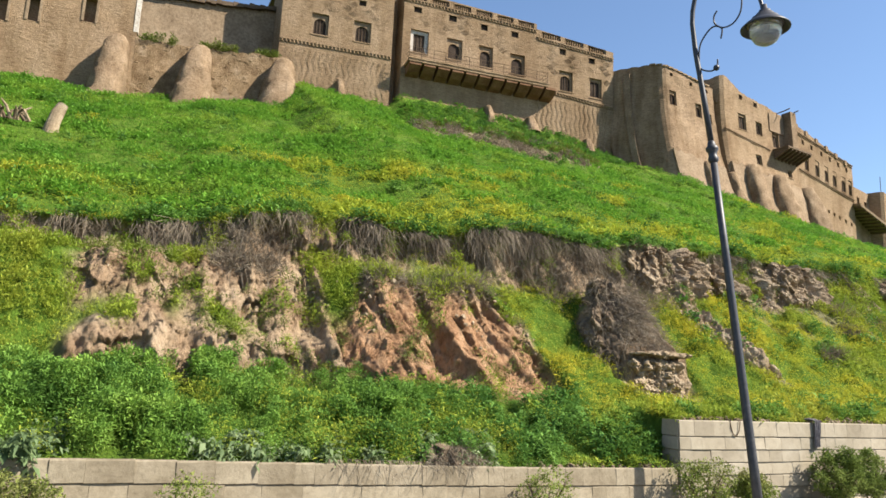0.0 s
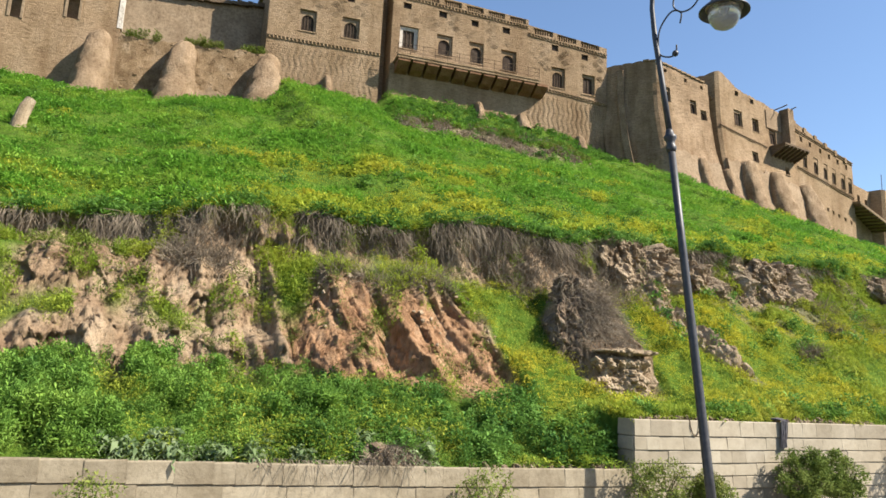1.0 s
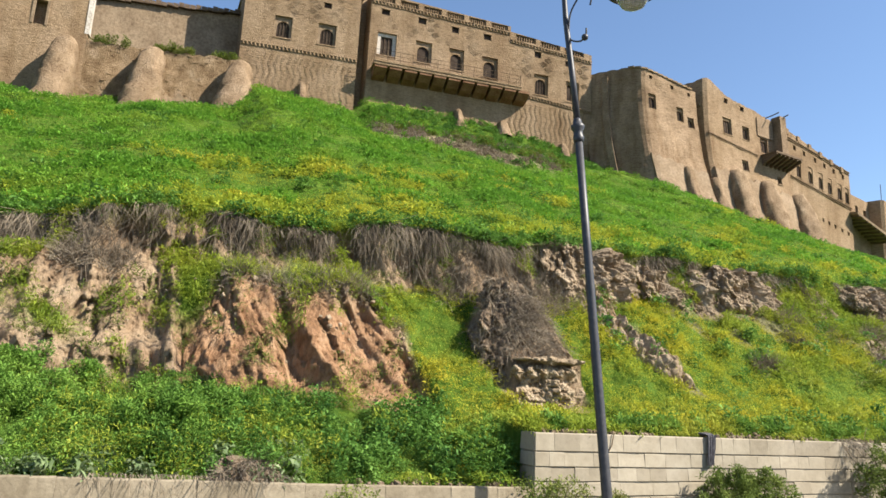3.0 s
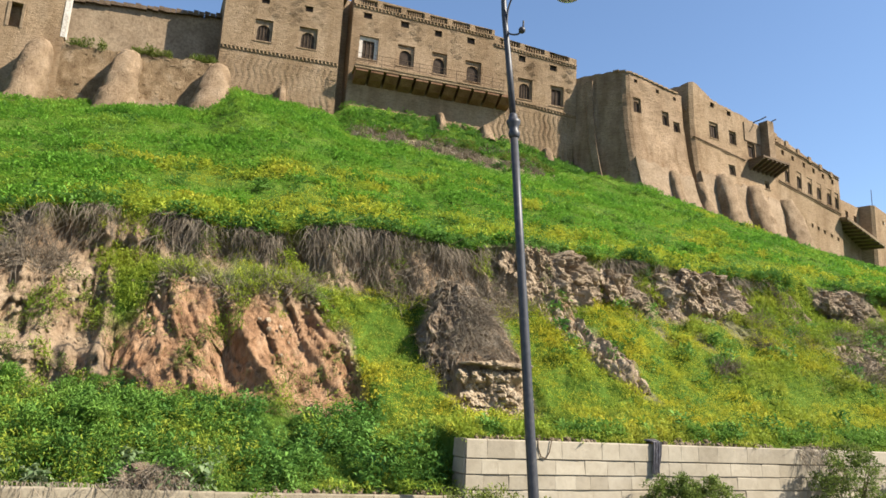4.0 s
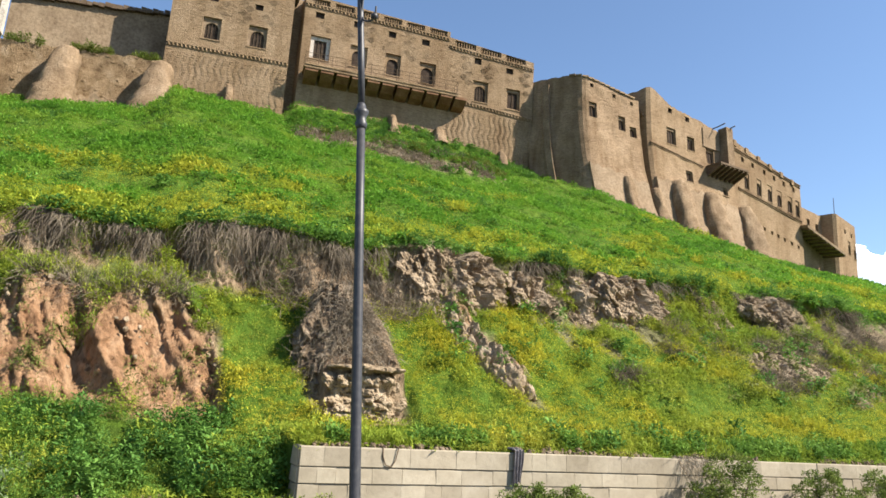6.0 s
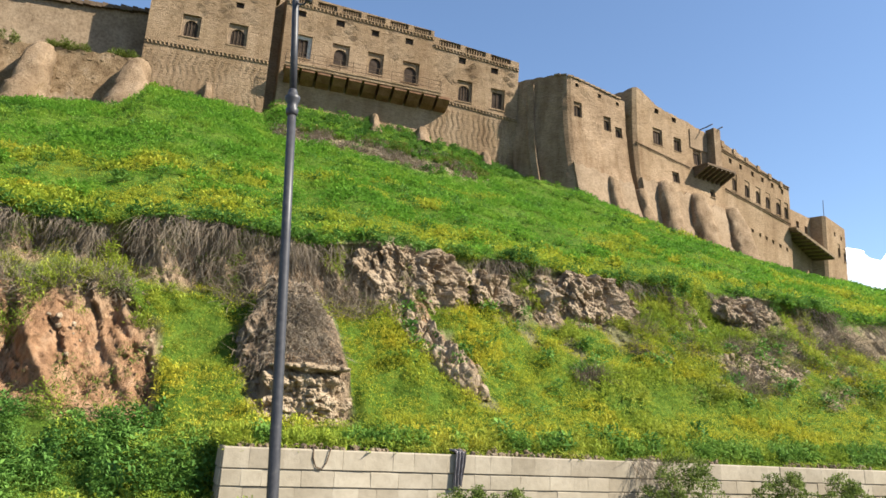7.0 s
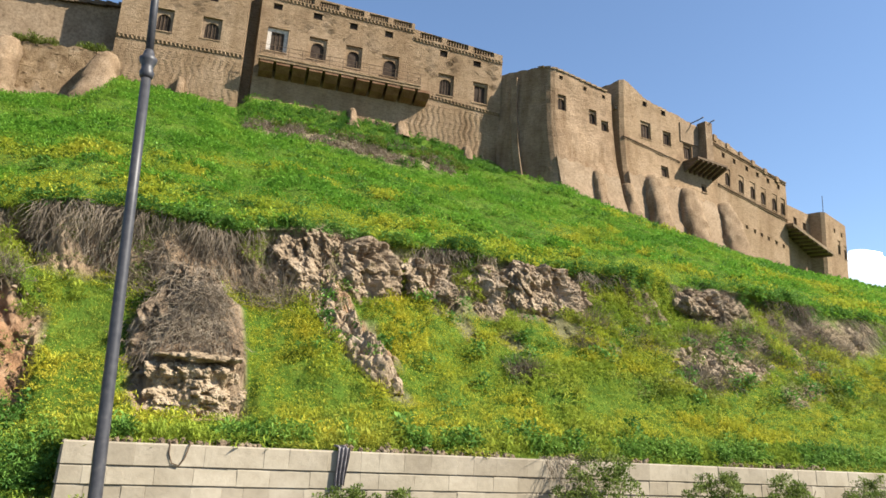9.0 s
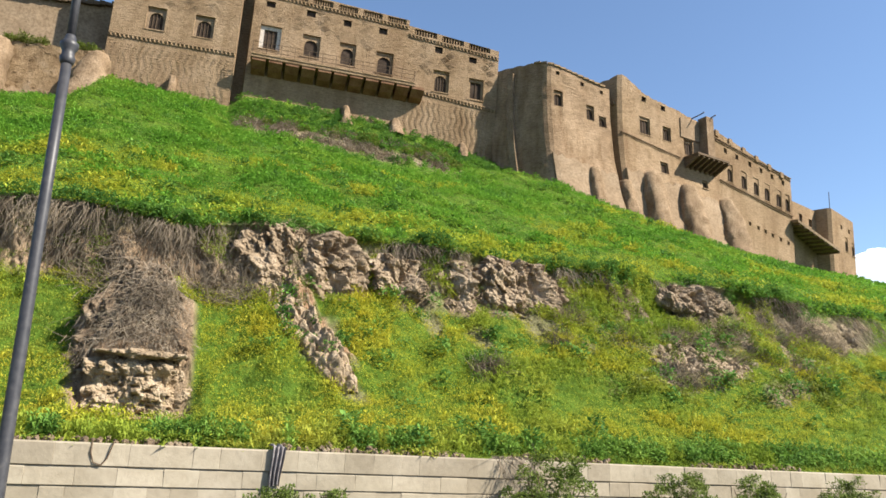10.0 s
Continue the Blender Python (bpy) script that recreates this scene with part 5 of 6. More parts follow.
stuff("dry_grass", leaf_mesh("dry_grass", rooted(x, y), 22, (0.12, 0.28), 0.12, 0.3, RNG.uniform(0.08, 0.3, len(x)), (10, 80), DRY), "dead grey-brown grass in the worn strip")
# lip of the right wall
x, y = scatter(5200, 0.05, 44, 0.3, 0.85)
# darker leaf colour in stretches paints the shadow line above the wall
dark = fbm(x * 1.1 + 15, 0 * x, 3) > 0.47
stuff("wall_top_weeds", leaf_mesh("wall_top_weeds", rooted(x[dark], y[dark]), 16, (0.07, 0.16), 0.2, 0.12, RNG.uniform(0.12, 0.4, int(dark.sum())), (-10, 75), WEED), "weeds along the top of the stone wall, coloured darker for the shadow line")
x, y = x[~dark], y[~dark]
stuff("wall_top_herbs", leaf_mesh("wall_top_herbs", rooted(x, y), 14, (0.07, 0.16), 0.15, 0.12, RNG.uniform(0.1, 0.34, len(x)), (10, 85), SLOPE), "herbs along the top of the stone wall")

# dense weeds over the low wall
x, y = scatter(5200, -21, -0.15, 0.25, 4.6)
keep = (y < toe(x)[0] + 0.1) & ((x < -2.4) | (y < 0.9 - 0.2 * x)) & (fbm(x * 2.2 + 6, y * 2.2 + 1, 2) > 0.4)
x, y = x[keep], y[keep]
tall = np.clip(0.3 + 2.0 * (0.55 * fbm(x * 0.8, y * 0.9, 3) + 0.45 * fbm(x * 2.6 + 3, y * 2.2, 2) - 0.33), 0.18, 1.0) * np.clip(0.6 + y * 0.3, 0, 1) * np.where(y > 2.6, 0.75, 1) * np.clip((-x - 0.5) / 7, 0.3, 1)
stuff("dense_weeds", leaf_mesh("dense_weeds", rooted(x, y), 100, (0.045, 0.11), 0.24, 0.22, tall, (0, 80), WEED), "dense tall green weeds above the low wall")
x, y = scatter(2600, -21, -0.15, 0.25, 4.6)
keep = (y < toe(x)[0] + 0.1) & (fbm(x * 0.7 + 5, y * 0.7, 3) > 0.53)
x, y = x[keep], y[keep]
stuff("light_weeds", leaf_mesh("light_weeds", rooted(x, y), 40, (0.04, 0.095), 0.2, 0.22, RNG.uniform(0.35, 0.8, len(x)) * np.clip((-x - 0.5) / 7, 0.35, 1) * np.where(y > 2.6, 0.75, 1), (0, 75), SLOPE), "lighter feathery weeds among the dense ones")
x, y = scatter(620, -6.4, -0.3, 0.3, 3.1)
keep = (y < toe(x)[0]) & (fbm(x * 1.3 + 45, y * 1.3, 2) > 0.46)
x, y = x[keep], y[keep]
stuff("dark_weeds", leaf_mesh("dark_weeds", rooted(x, y), 64, (0.06, 0.14), 0.3, 0.26, RNG.uniform(0.25, 0.62, len(x)), (-10, 70), SHRUB), "dark broad-leaved weeds below the red earth")
x, y = scatter(420, -6.2, -0.5, 0.5, 3.3)
keep = (y < toe(x)[0]) & (fbm(x * 0.9 + 25, y * 0.9, 3) > 0.45)
x, y = x[keep], y[keep]
stuff("light_weeds", leaf_mesh("light_weeds", rooted(x, y), 46, (0.05, 0.12), 0.2, 0.26, RNG.uniform(0.35, 0.7, len(x)), (0, 75), SLOPE), "lighter yellow-green weeds below the red earth")
x, y = scatter(380, -20, -4.6, 0.14, 1.0)
keep = fbm(x * 0.6 + 31, 0 * x, 3) > 0.42
x, y = x[keep], y[keep]
stuff("thistles", leaf_mesh("thistles", rooted(x, y), 34, (0.05, 0.125), 0.5, 0.26, RNG.uniform(0.06, 0.42, len(x)), (-45, 50), GREYLEAF, 0.5), "grey-green thistle leaves at the edge of the wall")

x, y = scatter(70, -15.2, -12.9, -0.2, 0.5)
p = np.stack([x, y, RNG.uniform(0.25, 0.75, 70)], -1)
stuff("thistles", leaf_mesh("thistles", p, 26, (0.1, 0.22), 0.42, 0.22, 0.25, (-50, 50), GREYLEAF, 0.5), "pale thistle leaves hanging over the low wall")
x, y = scatter(130, -1.3, -0.12, 0.4, 1.6)
stuff("corner_weeds", leaf_mesh("corner_weeds", rooted(x, y), 50, (0.06, 0.14), 0.2, 0.2, RNG.uniform(0.3, 0.62, len(x)), (0, 75), WEED), "green weeds crowding the corner of the stone wall")

# plants on the cliffs
x, y = scatter(6500, -20, 25, 3, 8)
b = bareness(x, y)[0]
keep = (b > 0.4) & (y < brow(x)[0]) & (fbm(x * 0.8 + 50, y * 0.9 + 8, 3) > np.where(x < -6.5, 0.47, 0.5)) & ((x < 0.8) | (x > 3.4))
x, y = x[keep], y[keep]
stuff("cliff_herbs", leaf_mesh("cliff_herbs", rooted(x, y), 26, (0.06, 0.14), 0.17, 0.2, RNG.uniform(0.08, 0.34, len(x)), (-10, 75), DRYGREEN), "sparse half-dry herbs on the bare earth")

# tufts on the top of the terrace wall
x = RNG.uniform(-12.0, -3.4, 420)
x = x[fbm(x * 1.1 + 3, 0 * x, 2) > 0.5]
p = np.stack([x, RNG.uniform(32.7, 33.9, len(x)), 22.1 + 0.1 * (x + 12.3) + RNG.uniform(-0.05, 0.12, len(x))], -1)
stuff("terrace_herbs", leaf_mesh("terrace_herbs", p, 24, (0.12, 0.26), 0.16, 0.26, RNG.uniform(0.08, 0.45, len(x)), (0, 80), DRYGREEN), "half-dry herbs on the top of the terrace wall")

# darker herbs that hang over the brow
x = RNG.uniform(-22, 32, 900)
x = x[fbm(x * 0.8 + 44, 0 * x, 3) > 0.42]
y = brow(x)[0] + wobble(x) + RNG.uniform(-0.05, 0.5, len(x))
stuff("brow_herbs", leaf_mesh("brow_herbs", rooted(x, y), 48, (0.08, 0.18), 0.24, 0.26, RNG.uniform(0.1, 0.4, len(x)), (-30, 65), SHRUB), "dark green herbs hanging over the brow")

# bushy growth that breaks the line of the brow
cx, cy = [], []
for px, r in ((-6.5, 0.75), (-2.3, 0.6), (-12.0, 0.6), (-9.4, 0.4), (0.7, 0.4), (8.2, 0.6), (10.2, 0.6), (13.9, 0.5), (15.8, 0.8), (-4.6, 0.35), (-15.0, 0.7), (18.0, 0.7), (3.5, 0.3)):
    n = int(60 * r)
    x = px + RNG.normal(0, 0.5, n) * r
    cx.append(x), cy.append(brow(x)[0] + wobble(x) - RNG.random(n) ** 1.5 * 1.3 * r)
x, y = np.concatenate(cx), np.concatenate(cy)
stuff("brow_bushes", leaf_mesh("brow_bushes", rooted(x, y), 50, (0.06, 0.15), 0.2, 0.22, RNG.uniform(0.12, 0.45, len(x)), (-20, 70), SLOPE), "bushy green herbs spilling over the brow")

x = np.concatenate([RNG.normal(15.6, 0.7, 60), RNG.normal(17.2, 0.5, 40), RNG.normal(10.0, 0.4, 30), RNG.normal(22.6, 0.8, 40), RNG.normal(25.5, 0.9, 40)])
y = brow(x)[0] + wobble(x) + RNG.uniform(-0.35, 0.5, len(x))
stuff("brow_shrubs", leaf_mesh("brow_shrubs", rooted(x, y), 60, (0.07, 0.16), 0.24, 0.28, RNG.uniform(0.15, 0.55, len(x)), (-15, 70), SHRUB), "dark green shrubs on the brow")

# bushy clumps below the brow
cx, cy, cr = [], [], []
for px, py, r in ((-6.5, 6.6, 0.7), (-6.2, 5.9, 0.45), (-6.9, 7.3, 0.6), (-2.1, 6.5, 0.5), (-3.6, 6.2, 0.35), (-4.2, 5.0, 0.3), (-4.1, 5.7, 0.35), (-1.0, 5.8, 0.5), (-11.4, 6.2, 0.5), (-10.4, 6.9, 0.5), (-13.5, 5.6, 0.8), (-13.9, 6.9, 0.8), (-9.3, 5.3, 0.3), (-7.2, 5.8, 0.4), (-2.9, 5.0, 0.25), (-3.5, 5.3, 0.4), (-2.6, 5.4, 0.4), (-5.2, 5.8, 0.4), (-1.7, 4.9, 0.35), (-8.2, 5.9, 0.4), (-10.0, 5.6, 0.4), (-11.8, 5.2, 0.35), (-7.9, 4.9, 0.25), (8.0, 6.6, 0.5), (10.4, 7.0, 0.6), (15.5, 7.0, 0.8), (17.0, 7.2, 0.9), (14.6, 5.6, 0.5), (16.6, 5.6, 0.6), (11.0, 5.2, 0.5), (22.2, 6.0, 0.8), (15.0, 6.3, 0.6), (16.2, 6.6, 0.7), (17.6, 6.2, 0.6), (18.4, 6.9, 0.5), (13.6, 6.0, 0.4), (19.2, 6.2, 0.6), (22.8, 6.6, 0.8), (24.2, 5.6, 0.7), (21.6, 4.8, 0.6), (16.4, 5.0, 0.5), (23.5, 4.2, 0.6)):
    n = int(38 * r * r / 0.25)
    a, rr_ = RNG.random(n) * 2 * math.pi, np.sqrt(RNG.random(n)) * r
    cx.append(px + np.cos(a) * rr_), cy.append(py + np.sin(a) * rr_ * 0.8)
x, y = np.concatenate(cx), np.concatenate(cy)
stuff("bank_clumps", leaf_mesh("bank_clumps", rooted(x, y), 34, (0.06, 0.15), 0.17, 0.18, RNG.uniform(0.12, 0.42, len(x)), (0, 80), SLOPE), "bushy green herbs on the cliff ledges")

# yellow flowers
x, y = scatter(420000, -23, 50, 0.2, 30)
k = yellow(x, y)
keep = (RNG.random(len(x)) < k * np.clip(1.1 - y / 45, 0.3, 1) * np.where(y > 12, 0.35, np.where(y > 7, 0.55, 0.8))) & (bareness(x, y)[0] < 0.4) & (y < foot_line(x) - 1)
x, y = x[keep][:95000], y[keep][:95000]
p = rooted(x, y)
p[:, 2] += RNG.uniform(0.16, 0.42, len(x))
stuff("yellow_flowers", leaf_mesh("yellow_flowers", p, 2, (0.02, 0.038), 0.9, 0.13, 0.12, (-20, 35), FLOWER, 0.0), "small yellow spring flowers")

# dry stalks that hang from the brow
x = RNG.uniform(-22, 30, 36000)
keep = (fbm(x * 0.5 + 12, 0 * x + 4, 3) > np.interp(x, [-22, 3.2, 3.9, 7.4, 8, 10.6, 11, 13.6, 14, 30], [0.2, 0.3, 0.66, 0.66, 0.46, 0.46, 0.6, 0.6, 0.46, 0.46]))
keep &= RNG.random(len(x)) < np.clip((fbm(x * 1.9 + 8, 0 * x + 2, 2) - 0.3) * 4, 0.35, 1)
for a, b in ((-7.0, -5.9), (-2.7, -1.9), (-12.3, -11.5), (-9.6, -9.2), (0.5, 0.9)):
    keep &= (x < a + 0.3 * RNG.random(len(x))) | (x > b - 0.3 * RNG.random(len(x)))
x = x[keep]
t = RNG.random(len(x))
by, ey = bank(x)[0] + wobble(x) * 0.8, brow(x)[0] + wobble(x)
p = rooted(x, ey + 0.25 - (ey - by + 0.2) * t * 0.9, -0.02)
long = (fbm(x * 0.9 + 77, 0 * x, 3) > 0.5) & ((x < -9.3) | (x > -6.8))
for sel, ln in ((long, (0.35, 1.0)), (~long, (0.15, 0.55))):
    stuff("dry_fringe", stalk_mesh("dry_fringe", p[sel], np.array([0.05, -0.42, -0.85]), ln, 0.008, DRY, 0.32), "grey dry stalks hanging from the brow of the cliff")
# dry brush on the block of earth and in patches
def brush(n, cx, cy, rx, ry, ln, name="dry_brush", label="tangled dry brush on the earth"):
    a, r = RNG.random(n) * 2 * math.pi, np.sqrt(RNG.random(n))
    x, y = cx + np.cos(a) * r * rx, cy + np.sin(a) * r * ry
    return stuff(name, stalk_mesh(name, rooted(x, y), np.array([0.0, -0.35, 0.35]), ln, 0.01, DRY, 0.8), label)


brush(1300, -8.8, 6.9, 1.0, 0.4, (0.25, 0.6))
brush(900, -4.9, 6.0, 0.9, 0.5, (0.2, 0.55))
brush(1100, -2.9, 5.7, 1.2, 0.5, (0.2, 0.55))
brush(800, 0.9, 6.3, 0.8, 0.5, (0.2, 0.55))
brush(700, 10.4, 3.5, 0.5, 0.3, (0.2, 0.45))
brush(900, 3.9, 6.0, 0.9, 0.6, (0.3, 0.7))
brush(700, 17.0, 3.6, 1.2, 0.5, (0.2, 0.5))
brush(1000, 24.5, 6.2, 2.2, 0.5, (0.3, 0.7))
for cx, cy, rx, ry in ((15.6, 5.2, 0.8, 0.4), (18.2, 5.4, 0.9, 0.4), (19.6, 4.7, 0.8, 0.5), (22.4, 4.4, 1.2, 0.5), (21.0, 5.9, 1.0, 0.4), (13.4, 4.9, 0.5, 0.4)):
    brush(420, cx, cy, rx, ry, (0.15, 0.45))
brush(500, 14.4, 6.0, 0.6, 0.4, (0.3, 0.6))
x = RNG.uniform(-8.2, -5.2, 260)
p = np.stack([x, RNG.uniform(0.0, 0.25, 260), wall_top(x) + 0.05], -1)
stuff("hanging_roots", stalk_mesh("hanging_roots", p, np.array([0.1, -0.55, -0.55]), (0.15, 0.5), 0.008, DRY), "dry roots hanging over the low wall")
x = RNG.uniform(8.9, 9.9, 220)
p = np.stack([x, RNG.uniform(0.0, 0.2, 220), 1.36 + 0.05 * RNG.random(220)], -1)
stuff("hanging_roots", stalk_mesh("hanging_roots", p, np.array([0.1, -0.5, -0.6]), (0.2, 0.8), 0.008, DRY), "dry roots hanging over the stone wall")

# ---- loose stones ----
def stones(name, x, y, size, lift, label, mat=ROCK):
    bm = bmesh.new()
    for px, py in zip(x, y):
        r = RNG.uniform(*size)
        m = Matrix.Translation((px, py, float(land(np.float64(px), np.float64(py))) + lift)) @ Euler(RNG.uniform(0, 6, 3)).to_matrix().to_4x4() @ Matrix.Diagonal((r, r * RNG.uniform(0.6, 1), r * RNG.uniform(0.5, 0.8), 1))
        g = bmesh.ops.create_icosphere(bm, subdivisions=1, radius=1, matrix=m)
        for v in g["verts"]:
            v.co += Vector(RNG.normal(0, 0.13 * r, 3))
    me = bpy.data.meshes.new(name)
    bm.to_mesh(me)
    bm.free()
    me.materials.append(mat)
    return stuff(name, me, label, "stones")


x = RNG.uniform(0.2, 26, 520)
x = x[fbm(x * 0.9 + 70, 0 * x, 2) > 0.45]
stones("wall_top_stones", x, RNG.uniform(0.1, 0.34, len(x)), (0.03, 0.1), 0.06, "loose stones and clods along the wall top", CLOD)
x = RNG.uniform(-4, -0.1, 60)
stones("wall_top_stones", x, RNG.uniform(0.1, 0.34, 60), (0.03, 0.09), 0.05, "loose stones and clods on the low wall", CLOD)
stones("rubble", 18.4 + RNG.normal(0, 0.8, 220), 4.2 + RNG.normal(0, 0.3, 220), (0.05, 0.17), 0.03, "pale rubble spilled on the slope")
stones("cliff_stones", RNG.uniform(-13, -1, 160), RNG.uniform(4.2, 6.8, 160), (0.03, 0.09), 0.0, "stones set in the bare earth")
stones("outcrop_stones", 5.5 + RNG.normal(0, 0.9, 50), 6.6 + RNG.normal(0, 0.3, 50), (0.05, 0.14), 0.0, "rough stones in the outcrop", OUTROCK)
stones("outcrop_stones", 12.0 + RNG.normal(0, 0.9, 60), 6.7 + RNG.normal(0, 0.3, 60), (0.05, 0.13), 0.0, "rough stones in the outcrop", OUTROCK)
stones("outcrop_stones", 20.6 + RNG.normal(0, 0.8, 50), 6.9 + RNG.normal(0, 0.2, 50), (0.05, 0.13), 0.0, "rough stones in the outcrop", OUTROCK)
stones("slope_stones", RNG.uniform(6, 20, 70), RNG.uniform(27.2, 29.2, 70), (0.05, 0.13), 0.0, "pale stones in the worn strip below the houses")

# ---- eroded block of old masonry ----
def lump(name, centre, size, mat, amp, seed, cuts=20, taper=0.0, back=0.0, beds=1.0, fine=1.0, chunk=1.0):
    """A rough eroded body: a box, finely cut, worn by noise."""
    bm = bmesh.new()
    bmesh.ops.create_cube(bm, size=1.0)
    bmesh.ops.subdivide_edges(bm, edges=bm.edges[:], cuts=cuts, use_grid_fill=True)
    for v in bm.verts:
        p = v.co.copy()
        q = Vector((p.x * size[0], p.y * size[1], p.z * size[2]))
        rnd = 1 - 0.16 * (abs(p.x * 2) ** 4 * abs(p.z * 2) ** 4 + abs(p.y * 2) ** 4 * abs(p.z * 2) ** 4 + abs(p.x * 2) ** 4 * abs(p.y * 2) ** 4)
        q *= rnd
        up = p.z + 0.5
        q.x *= 1 - taper * up
        q.y += back * up * (0.5 - p.y)
        n1 = noise.fractal(q * 1.6 + Vector((seed, 0, 0)), 1.0, 2.0, 5)
        n2 = noise.noise(Vector((q.x * 3.2 * fine + seed, q.y * 3.2 * fine, q.z * fine * (2.0 + 4.5 * beds))))
        layer = 0.5 + 0.5 * math.sin(q.z * 13.0 + 1.5 * noise.noise(q * 0.9))
        push = amp * (n1 * 0.8 - (0.25 + 0.8 * beds) * max(0.0, n2 - 0.12) - 0.35 * beds * layer - 0.25 * (1 - beds) * abs(noise.noise(Vector((q.x * 5 + seed, q.y * 5, q.z * 1.6)))))
        q += Vector((p.x, p.y, 0.3 * p.z)).normalized() * push
        cell = noise.voronoi(Vector(((q.x + 0.35 * q.z) * 2.3 * fine + seed, q.y * 2.0, q.z * 1.1 * fine)))
        crack = max(0.0, 1 - (cell[0][1] - cell[0][0]) * 3.0)
        lift = noise.cell(cell[1][0] * 7.3)
        q += Vector((p.x * 0.6, p.y, 0.0)).normalized() * amp * (chunk * (0.3 * lift - 0.16 * crack) + 0.17 * noise.fractal(q * 6.5 + Vector((0, seed, 0)), 0.7, 2.1, 3))
        v.co = q + Vector(centre)
    return bm


heap = thing("earth_heap", (-5.6, 0.4, 0.3), "dry earth and roots slumped over the low wall", "earth")
part("heap_body", lump("h", (-5.6, 0.45, 0.3), (1.9, 0.95, 0.8), SOIL, 0.18, 12.0, 36, 0.5, 0.2, 0.1, 1.6), CLOD, heap)
x = -5.6 + RNG.normal(0, 0.4, 420)
p = np.stack([x, RNG.uniform(0.0, 0.6, 420), 0.72 - 0.45 * np.abs(x + 5.6)], -1)
stuff("dry_brush", stalk_mesh("dry_brush", p, np.array([0.0, -0.6, -0.1]), (0.12, 0.4), 0.007, DRY, 0.7), "dead grass and roots over the slumped earth")

ruinblock = thing("eroded_masonry_block", (2.1, 3.2, 1.4), "eroded block of old mud masonry standing in the slope", "rock")
part("masonry_face", lump("f", (2.1, 3.35, 2.3), (2.0, 1.75, 1.5), RUBBLE, 0.34, 8.0, 72, 0.0, 0.1, 0.9, 1.7, 0.35), ROCK, ruinblock)
part("earth_body", lump("b", (1.9, 4.2, 3.0), (3.6, 3.1, 4.5), SOIL, 0.36, 5.0, 64, 0.6, 1.6, 0.2, 1.4, 0.8), CLOD, ruinblock, "dark crumbling earth body")
part("masonry_ledge", lump("l", (2.12, 2.98, 2.98), (1.84, 1.1, 0.12), RUBBLE, 0.17, 9.0, 40, 0.0, 0.0, 0.4, 1.6), ROCK, ruinblock, "thin projecting stone ledge")
n = 2300
u = RNG.random(n) ** 0.8
x = 2.1 + 0.05 * u + RNG.uniform(-1, 1, n) * (1.05 - 0.72 * u) + RNG.normal(0, 0.12, n)
p = np.stack([x, 2.95 + 1.2 * u + 0.25 * np.abs(x - 2.1), 3.02 + 1.8 * u], -1)
stuff("dry_brush", stalk_mesh("dry_brush", p, np.array([0.0, -0.45, -0.3]), (0.15, 0.4), 0.008, DRY, 0.7), "tangled dry brush over the block of old masonry")

flank = []
bm = lump("b", (1.9, 4.2, 3.0), (3.6, 3.1, 4.5), SOIL, 0.36, 5.0, 24, 0.6, 1.6, 0.2, 1.4, 0.8)
for v in bm.verts:
    if v.co.z > 1.7 and v.co.y < 4.9 and (v.co.x < 1.25 or v.co.z > 3.2):
        flank.append(v.co)
bm.free()
flank = np.array(flank)
p = flank[RNG.integers(0, len(flank), 1700)] + RNG.normal(0, 0.07, (1700, 3))
stuff("dry_brush", stalk_mesh("dry_brush", p, np.array([-0.15, -0.4, -0.45]), (0.15, 0.5), 0.008, DRY, 0.6), "dry brush hanging down the flank of the masonry block")


def outcrop(centre, size, seed, label):
    ob = thing("rock_outcrop", tuple(Vector(centre) - Vector((0, 0, size[2] / 2))), label, "rock", "outcrops under the brow")
    part("rock_face", lump("r", centre, size, SOIL, 0.42, seed, 72, 0.1, 0.5, 0.1, 1.25, 0.85), OUTROCK, ob)
    return ob


outcrop((5.85, 6.6, 5.95), (4.1, 1.6, 2.3), 2.0, "eroded pale brown rock face under the grassy brow")
outcrop((12.9, 6.85, 6.15), (3.0, 1.5, 2.1), 7.0, "eroded brown rock face under the grassy brow")
outcrop((10.7, 6.75, 6.0), (1.3, 1.1, 1.7), 31.0, "narrow eroded rock face under the grassy brow")
outcrop((8.8, 6.65, 6.05), (1.7, 1.1, 1.4), 17.0, "small eroded rock face under the grassy brow")
outcrop((20.0, 6.85, 6.75), (3.0, 1.0, 1.0), 23.0, "low dark rock ledge under the grassy brow")

